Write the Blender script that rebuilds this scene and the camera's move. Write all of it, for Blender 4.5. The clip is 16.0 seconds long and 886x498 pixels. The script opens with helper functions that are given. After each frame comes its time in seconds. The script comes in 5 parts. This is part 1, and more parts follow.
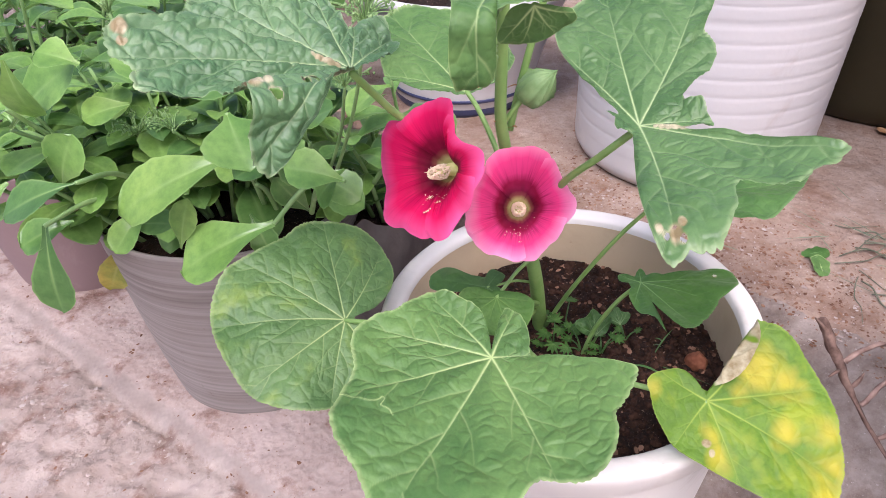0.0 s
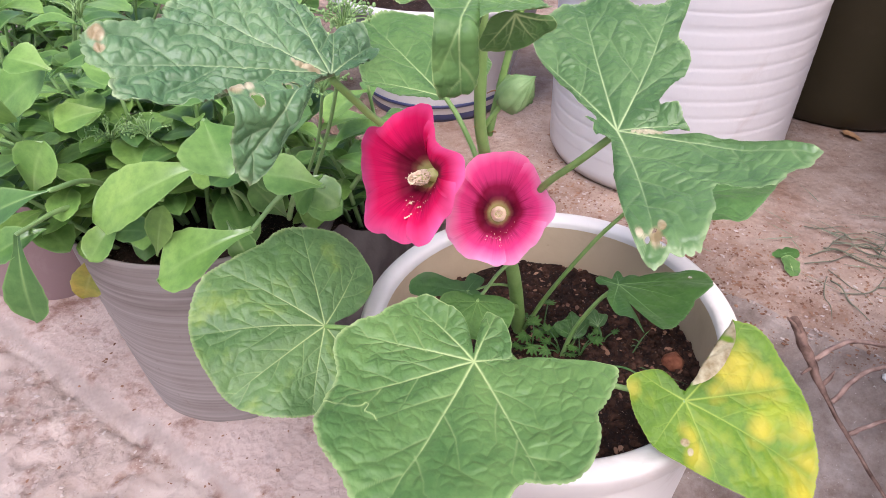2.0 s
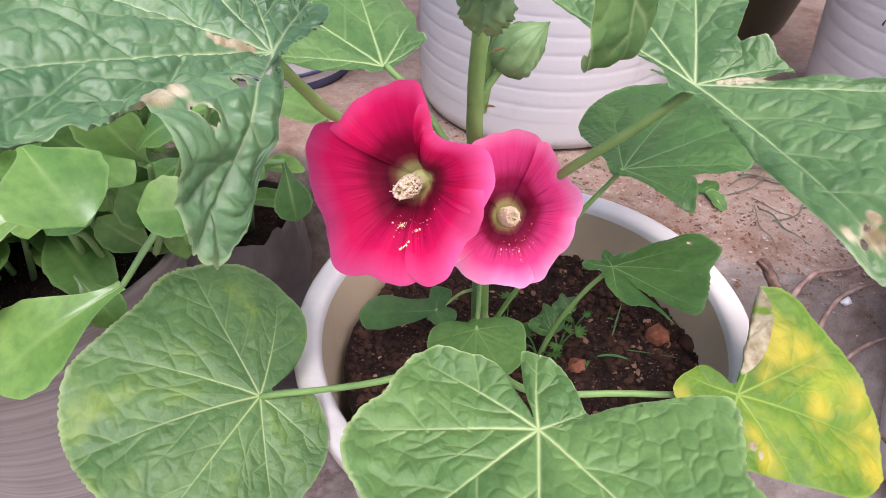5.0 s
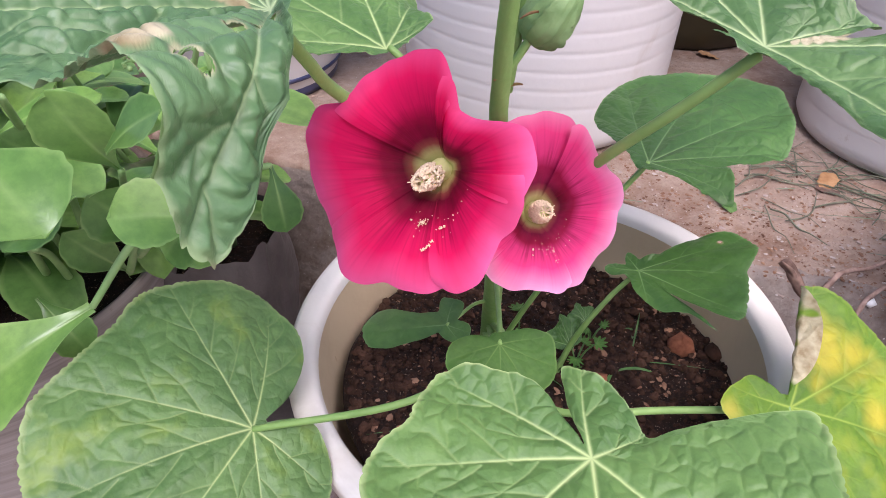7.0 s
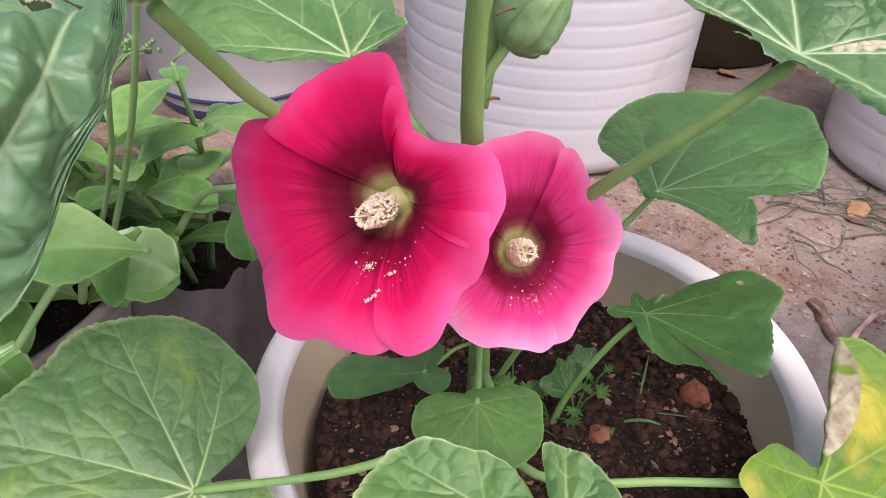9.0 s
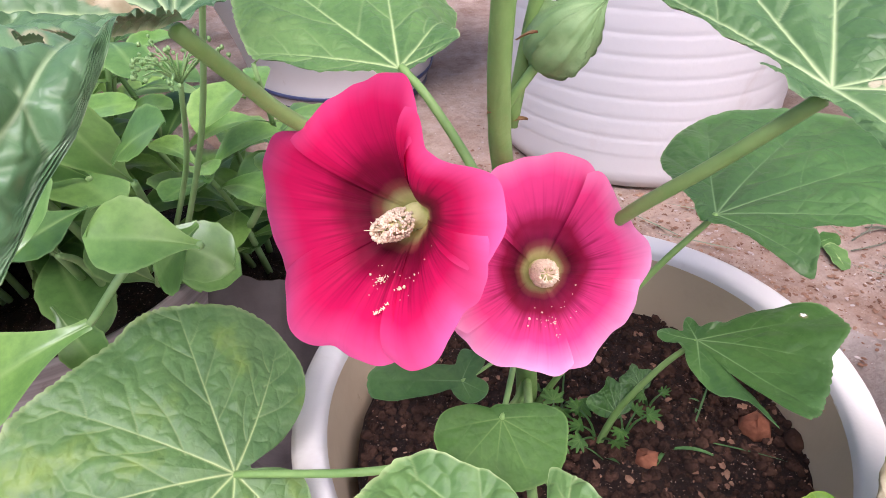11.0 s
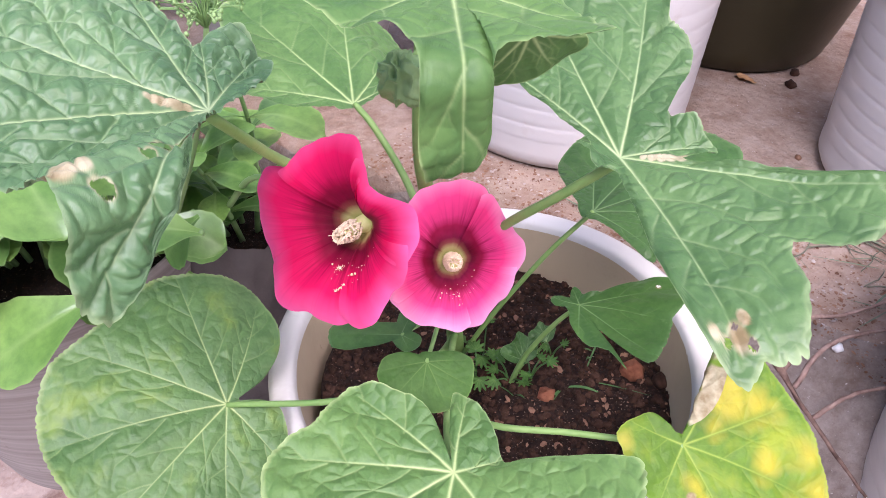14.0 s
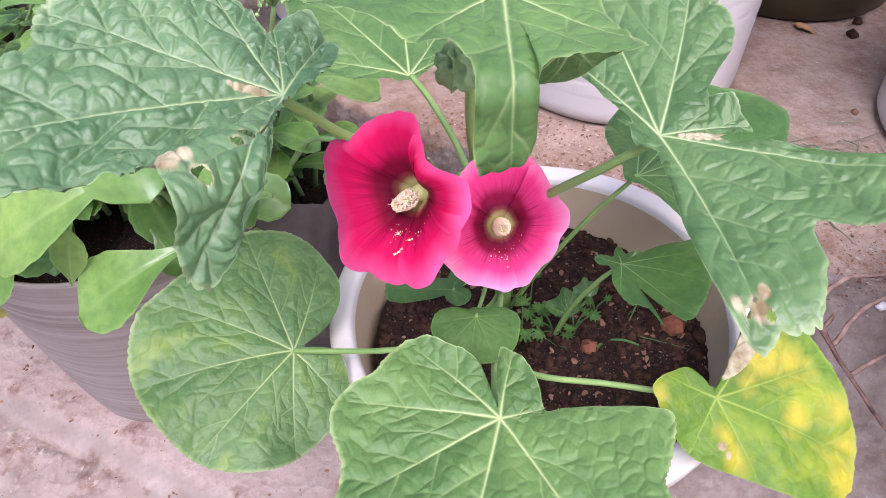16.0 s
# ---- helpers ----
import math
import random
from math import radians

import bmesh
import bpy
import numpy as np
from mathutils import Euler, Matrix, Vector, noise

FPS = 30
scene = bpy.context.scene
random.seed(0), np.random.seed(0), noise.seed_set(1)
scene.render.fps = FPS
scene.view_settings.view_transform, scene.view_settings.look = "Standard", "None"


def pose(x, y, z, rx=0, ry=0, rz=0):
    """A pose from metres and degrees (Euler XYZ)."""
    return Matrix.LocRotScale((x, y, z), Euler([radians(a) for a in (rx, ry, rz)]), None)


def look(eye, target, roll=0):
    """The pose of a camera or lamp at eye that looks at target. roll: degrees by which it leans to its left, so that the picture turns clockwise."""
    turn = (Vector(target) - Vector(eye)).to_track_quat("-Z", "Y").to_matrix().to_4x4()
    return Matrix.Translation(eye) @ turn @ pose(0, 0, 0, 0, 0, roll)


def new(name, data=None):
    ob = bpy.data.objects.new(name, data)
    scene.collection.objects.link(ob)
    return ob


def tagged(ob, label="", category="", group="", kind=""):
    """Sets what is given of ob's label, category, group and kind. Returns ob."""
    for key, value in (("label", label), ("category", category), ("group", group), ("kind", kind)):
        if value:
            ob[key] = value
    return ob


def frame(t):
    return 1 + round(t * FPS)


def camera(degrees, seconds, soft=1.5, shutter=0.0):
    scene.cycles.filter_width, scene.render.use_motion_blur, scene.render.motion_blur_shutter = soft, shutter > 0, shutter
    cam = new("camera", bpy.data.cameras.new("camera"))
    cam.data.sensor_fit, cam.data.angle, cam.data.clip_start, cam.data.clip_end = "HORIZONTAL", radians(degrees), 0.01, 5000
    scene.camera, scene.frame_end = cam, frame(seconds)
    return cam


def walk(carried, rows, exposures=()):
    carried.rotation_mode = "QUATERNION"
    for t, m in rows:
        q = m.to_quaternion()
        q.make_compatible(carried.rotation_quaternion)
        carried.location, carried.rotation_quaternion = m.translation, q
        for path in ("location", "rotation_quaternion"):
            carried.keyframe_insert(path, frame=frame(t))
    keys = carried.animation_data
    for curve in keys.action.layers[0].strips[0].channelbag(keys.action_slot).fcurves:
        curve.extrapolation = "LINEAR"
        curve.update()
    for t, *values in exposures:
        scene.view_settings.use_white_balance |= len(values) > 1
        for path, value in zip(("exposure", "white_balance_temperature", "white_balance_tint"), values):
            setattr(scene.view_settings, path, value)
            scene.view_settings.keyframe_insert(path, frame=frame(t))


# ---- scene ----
cam = camera(64.5, 16.0, 0.9)
METRES, EYE, TILT, LEAN, TURN = 0.7, 0.95, -37.0, 1.0, 0.0
ROWS = [
    (0.0, 0.0, 0.0, 0.0, 0.0, 0.0, -0.0),
    (0.5, 0.0332, -0.0164, 0.0109, 0.71, 0.63, -2.17),
    (1.0, 0.0314, 0.0003, 0.0114, 1.8, 1.3, -2.75),
    (1.5, 0.0135, -0.017, 0.0044, 0.48, 0.93, -1.66),
    (2.0, -0.0081, -0.0038, 0.0018, -2.11, 0.27, 0.61),
    (2.5, -0.0418, 0.0404, 0.0069, -5.39, -0.09, 2.41),
    (3.0, -0.0841, 0.0872, 0.0415, -9.01, -1.75, 4.21),
    (3.5, -0.1197, 0.1576, 0.0647, -12.82, -3.42, 6.09),
    (4.0, -0.1312, 0.1969, 0.0714, -14.93, -4.43, 7.91),
    (6.5, -0.1586, 0.3358, 0.0736, -18.94, -4.06, 11.75),
    (7.0, -0.1566, 0.3477, 0.0672, -19.35, -3.56, 11.99),
    (7.5, -0.1572, 0.3451, 0.08, -21.01, -3.57, 12.28),
    (8.0, -0.1526, 0.3489, 0.1104, -21.79, -3.19, 11.8),
    (8.5, -0.1217, 0.3821, 0.0875, -20.11, -2.72, 11.86),
    (9.0, -0.0907, 0.4219, 0.0728, -17.9, -1.9, 11.03),
    (11.5, -0.041, 0.392, 0.08, -9.24, -0.93, 7.34),
    (12.0, -0.0384, 0.3388, 0.1039, -9.59, -1.76, 7.14),
    (12.5, -0.0434, 0.3032, 0.0942, -10.5, -2.35, 7.04),
    (13.0, -0.0478, 0.2649, 0.1171, -11.76, -2.74, 7.01),
    (13.5, -0.054, 0.2357, 0.1128, -12.52, -4.08, 6.87),
    (14.0, -0.0562, 0.2102, 0.1154, -13.13, -5.03, 6.73),
    (14.5, -0.0697, 0.195, 0.1222, -12.79, -6.03, 6.45),
    (15.0, -0.0684, 0.1797, 0.1372, -11.76, -6.78, 6.13),
    (15.5, -0.0686, 0.173, 0.1436, -9.86, -7.87, 6.35),
    (16.0, -0.0659, 0.1606, 0.1413, -9.14, -9.11, 6.72),
]
walk(cam, [(t, pose(0, 0, EYE, TILT, LEAN, TURN) @ pose(METRES * x, METRES * y, METRES * z, 90 + pitch, roll, yaw)) for t, x, y, z, yaw, pitch, roll in ROWS], exposures=((0.0, 0.96, 6000, 22), (3.0, 0.95, 6000, 22), (9.0, 0.91, 6040, 22), (11.5, 1.14, 5920, 25), (14.0, 1.15, 5880, 26), (16.0, 1.09, 5860, 27)))

# ---------------------------------------------------------------- sky and light
world = bpy.data.worlds.new("sky")
scene.world = world
world.use_nodes = True
wn, wl = world.node_tree.nodes, world.node_tree.links
sky = wn.new("ShaderNodeTexSky")
sky.sky_type = "NISHITA"
sky.sun_disc = False
sky.sun_elevation, sky.sun_rotation = radians(58), radians(150)
sky.air_density, sky.dust_density, sky.ozone_density = 1.0, 6.0, 0.4
wl.new(sky.outputs[0], wn["Background"].inputs[0])
wn["Background"].inputs[1].default_value = 0.12
sun_data = bpy.data.lights.new("sun", "SUN")
sun_data.energy, sun_data.angle, sun_data.color = 1.5, radians(22), (1.0, 0.95, 0.9)
sun = new("sun", sun_data)
sun.matrix_world = look((-1.2, -1.4, 4.0), (0.1, 0.6, 0.4))


# ---------------------------------------------------------------- materials
def material(name, rough=0.6, spec=0.5, metal=0.0):
    m = bpy.data.materials.new(name)
    m.use_nodes = True
    b = m.node_tree.nodes["Principled BSDF"]
    b.inputs["Roughness"].default_value = rough
    b.inputs["Specular IOR Level"].default_value = spec
    b.inputs["Metallic"].default_value = metal
    return m, m.node_tree.nodes, m.node_tree.links, b


def coords(n):
    return n.new("ShaderNodeTexCoord").outputs["Object"]


def noise_node(n, l, scale, detail=4.0, rough=0.55, vec=None, distort=0.0):
    t = n.new("ShaderNodeTexNoise")
    t.inputs["Scale"].default_value, t.inputs["Detail"].default_value = scale, detail
    t.inputs["Roughness"].default_value, t.inputs["Distortion"].default_value = rough, distort
    l.new(vec if vec is not None else coords(n), t.inputs["Vector"])
    return t.outputs["Fac"]


def ramp(n, l, fac, stops):
    r = n.new("ShaderNodeValToRGB")
    l.new(fac, r.inputs[0])
    e = r.color_ramp.elements
    for k, (p, c) in enumerate(stops):
        el = e[k] if k < 2 else e.new(p)
        el.position, el.color = p, (*c, 1) if len(c) == 3 else c
    return r.outputs[0]


def mix(n, l, fac, a, b, mode="MIX"):
    x = n.new("ShaderNodeMix")
    x.data_type, x.blend_type = "RGBA", mode
    for sock, v in ((x.inputs[0], fac), (x.inputs[6], a), (x.inputs[7], b)):
        if isinstance(v, (int, float)):
            sock.default_value = v
        elif isinstance(v, tuple):
            sock.default_value = (*v, 1)
        else:
            l.new(v, sock)
    return x.outputs[2]


def bump(n, l, b, height, strength, dist):
    x = n.new("ShaderNodeBump")
    x.inputs["Strength"].default_value, x.inputs["Distance"].default_value = strength, dist
    l.new(height, x.inputs["Height"])
    l.new(x.outputs[0], b.inputs["Normal"])


def attr(n, name):
    a = n.new("ShaderNodeAttribute")
    a.attribute_name = name
    return a.outputs["Fac"]


def leafy(name, dark, light, vein, rough=0.42, trans=0.22, grain=90.0, patch=None, patch_at=(0.5, 0.62), pucker=190.0, relief=0.55, each=0.0, spec=0.45, faded=None):
    """A leaf: two greens in soft patches, pale veins, fine relief, some light coming through."""
    m, n, l, b = material(name, rough, spec)
    b.inputs["Sheen Roughness"].default_value = 0.45
    c = ramp(n, l, noise_node(n, l, 14.0, 3.0), [(0.3, dark), (0.7, light)])
    c = mix(n, l, 1.0, c, ramp(n, l, noise_node(n, l, grain, 5.0, 0.65), [(0.36, (0.78, 0.82, 0.80)), (0.60, (1.04, 1.02, 1.0))]), "MULTIPLY")
    if each:
        own = n.new("ShaderNodeObjectInfo").outputs["Random"]
        c = mix(n, l, 1.0, c, ramp(n, l, own, [(0.0, (1 - each, 1 - 0.85 * each, 1 - 0.7 * each)), (0.55, (1, 1, 1)), (1.0, (1.12, 1.02, 1.0))]), "MULTIPLY")
    if patch:
        away = n.new("ShaderNodeMath")
        away.operation, away.inputs[1].default_value = "MULTIPLY_ADD", 0.16
        l.new(attr(n, "off"), away.inputs[0])
        l.new(noise_node(n, l, 19.0, 4.0, 0.6), away.inputs[2])
        c = mix(n, l, ramp(n, l, away.outputs[0], [(patch_at[0], (0, 0, 0)), (patch_at[1], (1, 1, 1))]), c, patch)
    if faded:
        c = mix(n, l, attr(n, "yellow"), c, ramp(n, l, noise_node(n, l, 60.0, 4.0), [(0.3, tuple(0.8 * q for q in faded)), (0.7, faded)]))
    c = mix(n, l, attr(n, "vein"), c, vein)
    c = mix(n, l, attr(n, "dry"), c, ramp(n, l, noise_node(n, l, 70.0, 4.0), [(0.35, (0.24, 0.185, 0.09)), (0.65, (0.50, 0.46, 0.31))]))
    l.new(c, b.inputs["Base Color"])
    cells = n.new("ShaderNodeTexVoronoi")
    cells.feature, cells.inputs["Scale"].default_value = "DISTANCE_TO_EDGE", pucker
    warp = n.new("ShaderNodeVectorMath")
    wn2 = n.new("ShaderNodeTexNoise")
    wn2.inputs["Scale"].default_value = 40.0
    l.new(coords(n), wn2.inputs["Vector"])
    warp.operation = "MULTIPLY_ADD"
    warp.inputs[1].default_value = (0.012, 0.012, 0.012)
    l.new(wn2.outputs["Color"], warp.inputs[0])
    l.new(coords(n), warp.inputs[2])
    l.new(warp.outputs[0], cells.inputs["Vector"])
    flat = n.new("ShaderNodeMath")
    flat.operation, flat.inputs[1].default_value = "MINIMUM", 0.22
    l.new(cells.outputs["Distance"], flat.inputs[0])
    hh = n.new("ShaderNodeMath")
    hh.operation = "MULTIPLY_ADD"
    hh.inputs[1].default_value = 2.2
    l.new(flat.outputs[0], hh.inputs[0])
    fine = n.new("ShaderNodeMath")
    fine.operation = "MULTIPLY"
    fine.inputs[1].default_value = 0.12
    l.new(noise_node(n, l, 420.0, 3.0), fine.inputs[0])
    l.new(fine.outputs[0], hh.inputs[2])
    bump(n, l, b, hh.outputs[0], relief, 0.006)
    t = n.new("ShaderNodeBsdfTranslucent")
    l.new(c, t.inputs["Color"])
    s = n.new("ShaderNodeMixShader")
    s.inputs[0].default_value = trans
    l.new(b.outputs[0], s.inputs[1])
    l.new(t.outputs[0], s.inputs[2])
    l.new(s.outputs[0], n["Material Output"].inputs[0])
    return m


def plain(name, a, c2, scale, rough, spec=0.5, relief=0.0, relief_scale=120.0):
    m, n, l, b = material(name, rough, spec)
    c = ramp(n, l, noise_node(n, l, scale, 5.0), [(0.3, a), (0.72, c2)])
    l.new(c, b.inputs["Base Color"])
    if relief:
        bump(n, l, b, noise_node(n, l, relief_scale, 5.0), 0.6, relief)
    return m


LEAF = leafy("hollyhock_leaf", (0.066, 0.156, 0.042), (0.133, 0.252, 0.073), (0.44, 0.56, 0.25), rough=0.47, relief=0.07, trans=0.14, spec=0.34)
LEAF_MOTTLED = leafy("hollyhock_leaf_mottled", (0.064, 0.145, 0.042), (0.124, 0.235, 0.070), (0.38, 0.48, 0.20), rough=0.48, relief=0.07, trans=0.14, patch=(0.19, 0.29, 0.050), patch_at=(0.66, 0.86))
# upper leaf: paler, bluer greens carry the sky's sheen in the base colour
LEAF_SKYLIT = leafy("hollyhock_leaf_skylit", (0.068, 0.156, 0.064), (0.142, 0.256, 0.116), (0.42, 0.53, 0.29), rough=0.38, relief=0.08, trans=0.12, spec=0.46)
LEAF_STAR = leafy("hollyhock_leaf_star", (0.057, 0.134, 0.042), (0.117, 0.222, 0.078), (0.42, 0.53, 0.27), rough=0.37, relief=0.08, trans=0.12, spec=0.40)
LEAF_DARK = leafy("hollyhock_leaf_young", (0.042, 0.116, 0.024), (0.074, 0.174, 0.038), (0.20, 0.33, 0.13), rough=0.42, relief=0.05, trans=0.16)
# low small leaves: shade from the flowers above is put into this darker green
LEAF_SMALL_SHADED = leafy("hollyhock_leaf_small_shaded", (0.042, 0.116, 0.018), (0.070, 0.166, 0.030), (0.17, 0.30, 0.08), rough=0.6, relief=0.08, trans=0.16, spec=0.3)
LEAF_YELLOW = leafy("yellowing_leaf", (0.064, 0.160, 0.008), (0.125, 0.245, 0.013), (0.26, 0.37, 0.05), patch=(0.24, 0.32, 0.012), patch_at=(0.60, 0.82), faded=(0.50, 0.43, 0.028), relief=0.06, trans=0.18, rough=0.55)
LEAF_PALE = leafy("hollyhock_leaf_new", (0.15, 0.27, 0.085), (0.24, 0.38, 0.14), (0.42, 0.54, 0.27), rough=0.5, relief=0.08, trans=0.18)
SPOON = leafy("stonecrop_leaf", (0.114, 0.258, 0.055), (0.228, 0.410, 0.102), (0.38, 0.55, 0.20), rough=0.28, spec=0.5, relief=0.02, trans=0.24, each=0.58)
SPOON_YELLOW = leafy("stonecrop_leaf_yellow", (0.16, 0.28, 0.05), (0.45, 0.36, 0.07), (0.5, 0.5, 0.2), rough=0.5, relief=0.03)
STEM = plain("hollyhock_stem", (0.15, 0.28, 0.07), (0.24, 0.38, 0.12), 30.0, 0.5, 0.4, 0.001, 200.0)
STEM_PALE = plain("stonecrop_stem", (0.14, 0.27, 0.08), (0.26, 0.40, 0.16), 30.0, 0.5)
SEPAL = plain("calyx_green", (0.13, 0.24, 0.085), (0.24, 0.36, 0.16), 60.0, 0.55, 0.4, 0.001, 300.0)
DRY = plain("dry_leaf", (0.24, 0.12, 0.05), (0.45, 0.27, 0.14), 50.0, 0.8, 0.2, 0.002, 150.0)
POLLEN = plain("pollen", (0.74, 0.57, 0.38), (0.86, 0.72, 0.55), 300.0, 0.8, 0.2, 0.001, 800.0)
STAMEN = plain("stamen_tube", (0.55, 0.56, 0.20), (0.75, 0.70, 0.38), 120.0, 0.6, 0.3)
TWIG = plain("dry_twig", (0.065, 0.038, 0.030), (0.235, 0.155, 0.125), 75.0, 0.85, 0.2, 0.002, 200.0)
TWIG_PALE = plain("thin_twig", (0.17, 0.105, 0.085), (0.38, 0.27, 0.225), 70.0, 0.85, 0.2, 0.001, 200.0)
CHIP = plain("chip", (0.10, 0.045, 0.028), (0.34, 0.20, 0.13), 40.0, 0.9, 0.2, 0.002, 200.0)
RED_STONE = plain("reddish_stone", (0.13, 0.042, 0.022), (0.30, 0.125, 0.07), 90.0, 0.9, 0.2, 0.003, 160.0)
PEBBLE = plain("white_pebble", (0.70, 0.70, 0.70), (0.85, 0.85, 0.85), 60.0, 0.6)


def petal_material(name, mid, rim):
    m, n, l, b = material(name, 0.6, 0.12)
    c = ramp(n, l, attr(n, "out"), [(0.0, (0.45, 0.50, 0.17)), (0.08, (0.48, 0.46, 0.18)), (0.14, (0.20, 0.07, 0.045)), (0.20, (0.085, 0.004, 0.014)), (0.34, (0.21, 0.003, 0.028)),
                                    (0.45, tuple(0.80 * x for x in mid)), (0.66, mid), (0.86, tuple(0.5 * x + 0.5 * y for x, y in zip(mid, rim))), (1.0, rim)])
    c = mix(n, l, attr(n, "streak"), c, (0.18, 0.002, 0.03))
    c = mix(n, l, ramp(n, l, noise_node(n, l, 45.0, 3.0), [(0.35, (0, 0, 0)), (0.9, (0.30, 0.30, 0.30))]), c, mid)
    l.new(c, b.inputs["Base Color"])
    bump(n, l, b, attr(n, "streak"), 0.15, 0.001)
    t = n.new("ShaderNodeBsdfTranslucent")
    l.new(c, t.inputs["Color"])
    s = n.new("ShaderNodeMixShader")
    s.inputs[0].default_value = 0.30
    l.new(b.outputs[0], s.inputs[1])
    l.new(t.outputs[0], s.inputs[2])
    l.new(s.outputs[0], n["Material Output"].inputs[0])
    return m


PETAL = petal_material("petal", (0.74, 0.009, 0.108), (0.86, 0.135, 0.36))
PETAL_PINK = petal_material("petal_pink", (0.79, 0.050, 0.23), (0.92, 0.40, 0.64))


def concrete(name, a, c2, stain, rough=0.9, relief=0.006, patches=(0.52, 0.66)):
    m, n, l, b = material(name, rough, 0.2)
    c = ramp(n, l, noise_node(n, l, 5.0, 8.0, 0.72), [(0.36, a), (0.62, c2)])
    c = mix(n, l, ramp(n, l, noise_node(n, l, 13.0, 6.0, 0.68), [(patches[0], (0, 0, 0)), (patches[1], (0.50, 0.50, 0.50))]), c, stain)
    c = mix(n, l, ramp(n, l, noise_node(n, l, 34.0, 8.0, 0.8), [(0.38, (0.72, 0.70, 0.69)), (0.60, (1.0, 1.0, 1.0))]), c, c, "MULTIPLY")
    sp = ramp(n, l, noise_node(n, l, 300.0, 3.0, 0.7), [(0.64, (0, 0, 0)), (0.72, (0.55, 0.55, 0.55))])
    c = mix(n, l, sp, c, (0.16, 0.10, 0.08))
    sp = ramp(n, l, noise_node(n, l, 190.0, 3.0, 0.7), [(0.66, (0, 0, 0)), (0.74, (0.6, 0.6, 0.6))])
    c = mix(n, l, sp, c, (0.78, 0.74, 0.72))
    l.new(c, b.inputs["Base Color"])
    v = n.new("ShaderNodeTexVoronoi")
    v.inputs["Scale"].default_value = 75.0
    l.new(coords(n), v.inputs["Vector"])
    h = mix(n, l, 0.35, noise_node(n, l, 60.0, 10.0, 0.78), v.outputs["Distance"])
    bump(n, l, b, h, 0.8, relief)
    return m


LEDGE = concrete("dusty_concrete", (0.50, 0.415, 0.36), (0.60, 0.52, 0.465), (0.38, 0.26, 0.20), relief=0.010, patches=(0.46, 0.66))
SLOPE = concrete("grey_rubble", (0.42, 0.37, 0.34), (0.61, 0.56, 0.53), (0.33, 0.245, 0.20), relief=0.016)


def ground_material():
    """Three finishes of one floor, told apart by the strip and floor values of the mesh."""
    m, n, l, b = material("worn_concrete_floor", 0.9, 0.2)
    big = noise_node(n, l, 5.0, 8.0, 0.72)
    rough_c = ramp(n, l, big, [(0.36, (0.49, 0.425, 0.395)), (0.60, (0.69, 0.635, 0.605))])
    smooth_c = ramp(n, l, big, [(0.32, (0.56, 0.48, 0.445)), (0.66, (0.70, 0.63, 0.60))])
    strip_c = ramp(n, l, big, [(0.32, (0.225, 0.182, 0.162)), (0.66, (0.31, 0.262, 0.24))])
    c = mix(n, l, attr(n, "floor"), rough_c, smooth_c)
    dirt = ramp(n, l, noise_node(n, l, 13.0, 6.0, 0.68), [(0.52, (0, 0, 0)), (0.66, (0.7, 0.7, 0.7))])
    c = mix(n, l, dirt, c, (0.36, 0.245, 0.205))
    c = mix(n, l, ramp(n, l, noise_node(n, l, 40.0, 8.0, 0.8), [(0.38, (0.70, 0.68, 0.67)), (0.58, (1.0, 1.0, 1.0))]), c, c, "MULTIPLY")
    c = mix(n, l, ramp(n, l, noise_node(n, l, 260.0, 3.0, 0.7), [(0.63, (0, 0, 0)), (0.71, (0.30, 0.30, 0.30))]), c, (0.20, 0.13, 0.11))
    c = mix(n, l, ramp(n, l, noise_node(n, l, 150.0, 3.0, 0.7), [(0.65, (0, 0, 0)), (0.72, (0.3, 0.3, 0.3))]), c, (0.80, 0.77, 0.75))
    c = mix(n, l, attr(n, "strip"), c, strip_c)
    l.new(c, b.inputs["Base Color"])
    v = n.new("ShaderNodeTexVoronoi")
    v.inputs["Scale"].default_value = 75.0
    l.new(coords(n), v.inputs["Vector"])
    h = mix(n, l, 0.35, noise_node(n, l, 60.0, 10.0, 0.78), v.outputs["Distance"])
    h = mix(n, l, attr(n, "strip"), h, noise_node(n, l, 20.0, 3.0))
    bump(n, l, b, h, 0.85, 0.010)
    return m


GROUND = ground_material()


def glazed(name, base, dirt, rough, amount=(0.62, 0.75), spec=0.5, grit=30.0):
    m, n, l, b = material(name, rough, spec)
    c = mix(n, l, ramp(n, l, noise_node(n, l, 7.0, 6.0, 0.65, distort=0.5), [(amount[0], (0, 0, 0)), (amount[1], (0.6, 0.6, 0.6))]), base, dirt)
    c = mix(n, l, ramp(n, l, noise_node(n, l, grit, 6.0, 0.75), [(0.66, (0, 0, 0)), (0.74, (0.7, 0.7, 0.7))]), c, dirt)
    l.new(c, b.inputs["Base Color"])
    bump(n, l, b, noise_node(n, l, 90.0, 4.0), 0.15, 0.002)
    return m


WHITE_POT = glazed("white_plastic", (0.67, 0.65, 0.615), (0.37, 0.315, 0.25), 0.5, (0.54, 0.74))
POT_INSIDE = glazed("stained_inside", (0.53, 0.425, 0.285), (0.35, 0.255, 0.155), 0.7, (0.46, 0.76))
JAR = glazed("white_enamel", (0.535, 0.52, 0.52), (0.30, 0.22, 0.18), 0.38, (0.60, 0.80), 0.5, 14.0)
DARK_POT = glazed("dark_glaze", (0.046, 0.038, 0.019), (0.07, 0.055, 0.035), 0.42, (0.55, 0.78), 0.3)
MAUVE_POT = glazed("mauve_clay", (0.24, 0.165, 0.165), (0.33, 0.26, 0.25), 0.7)
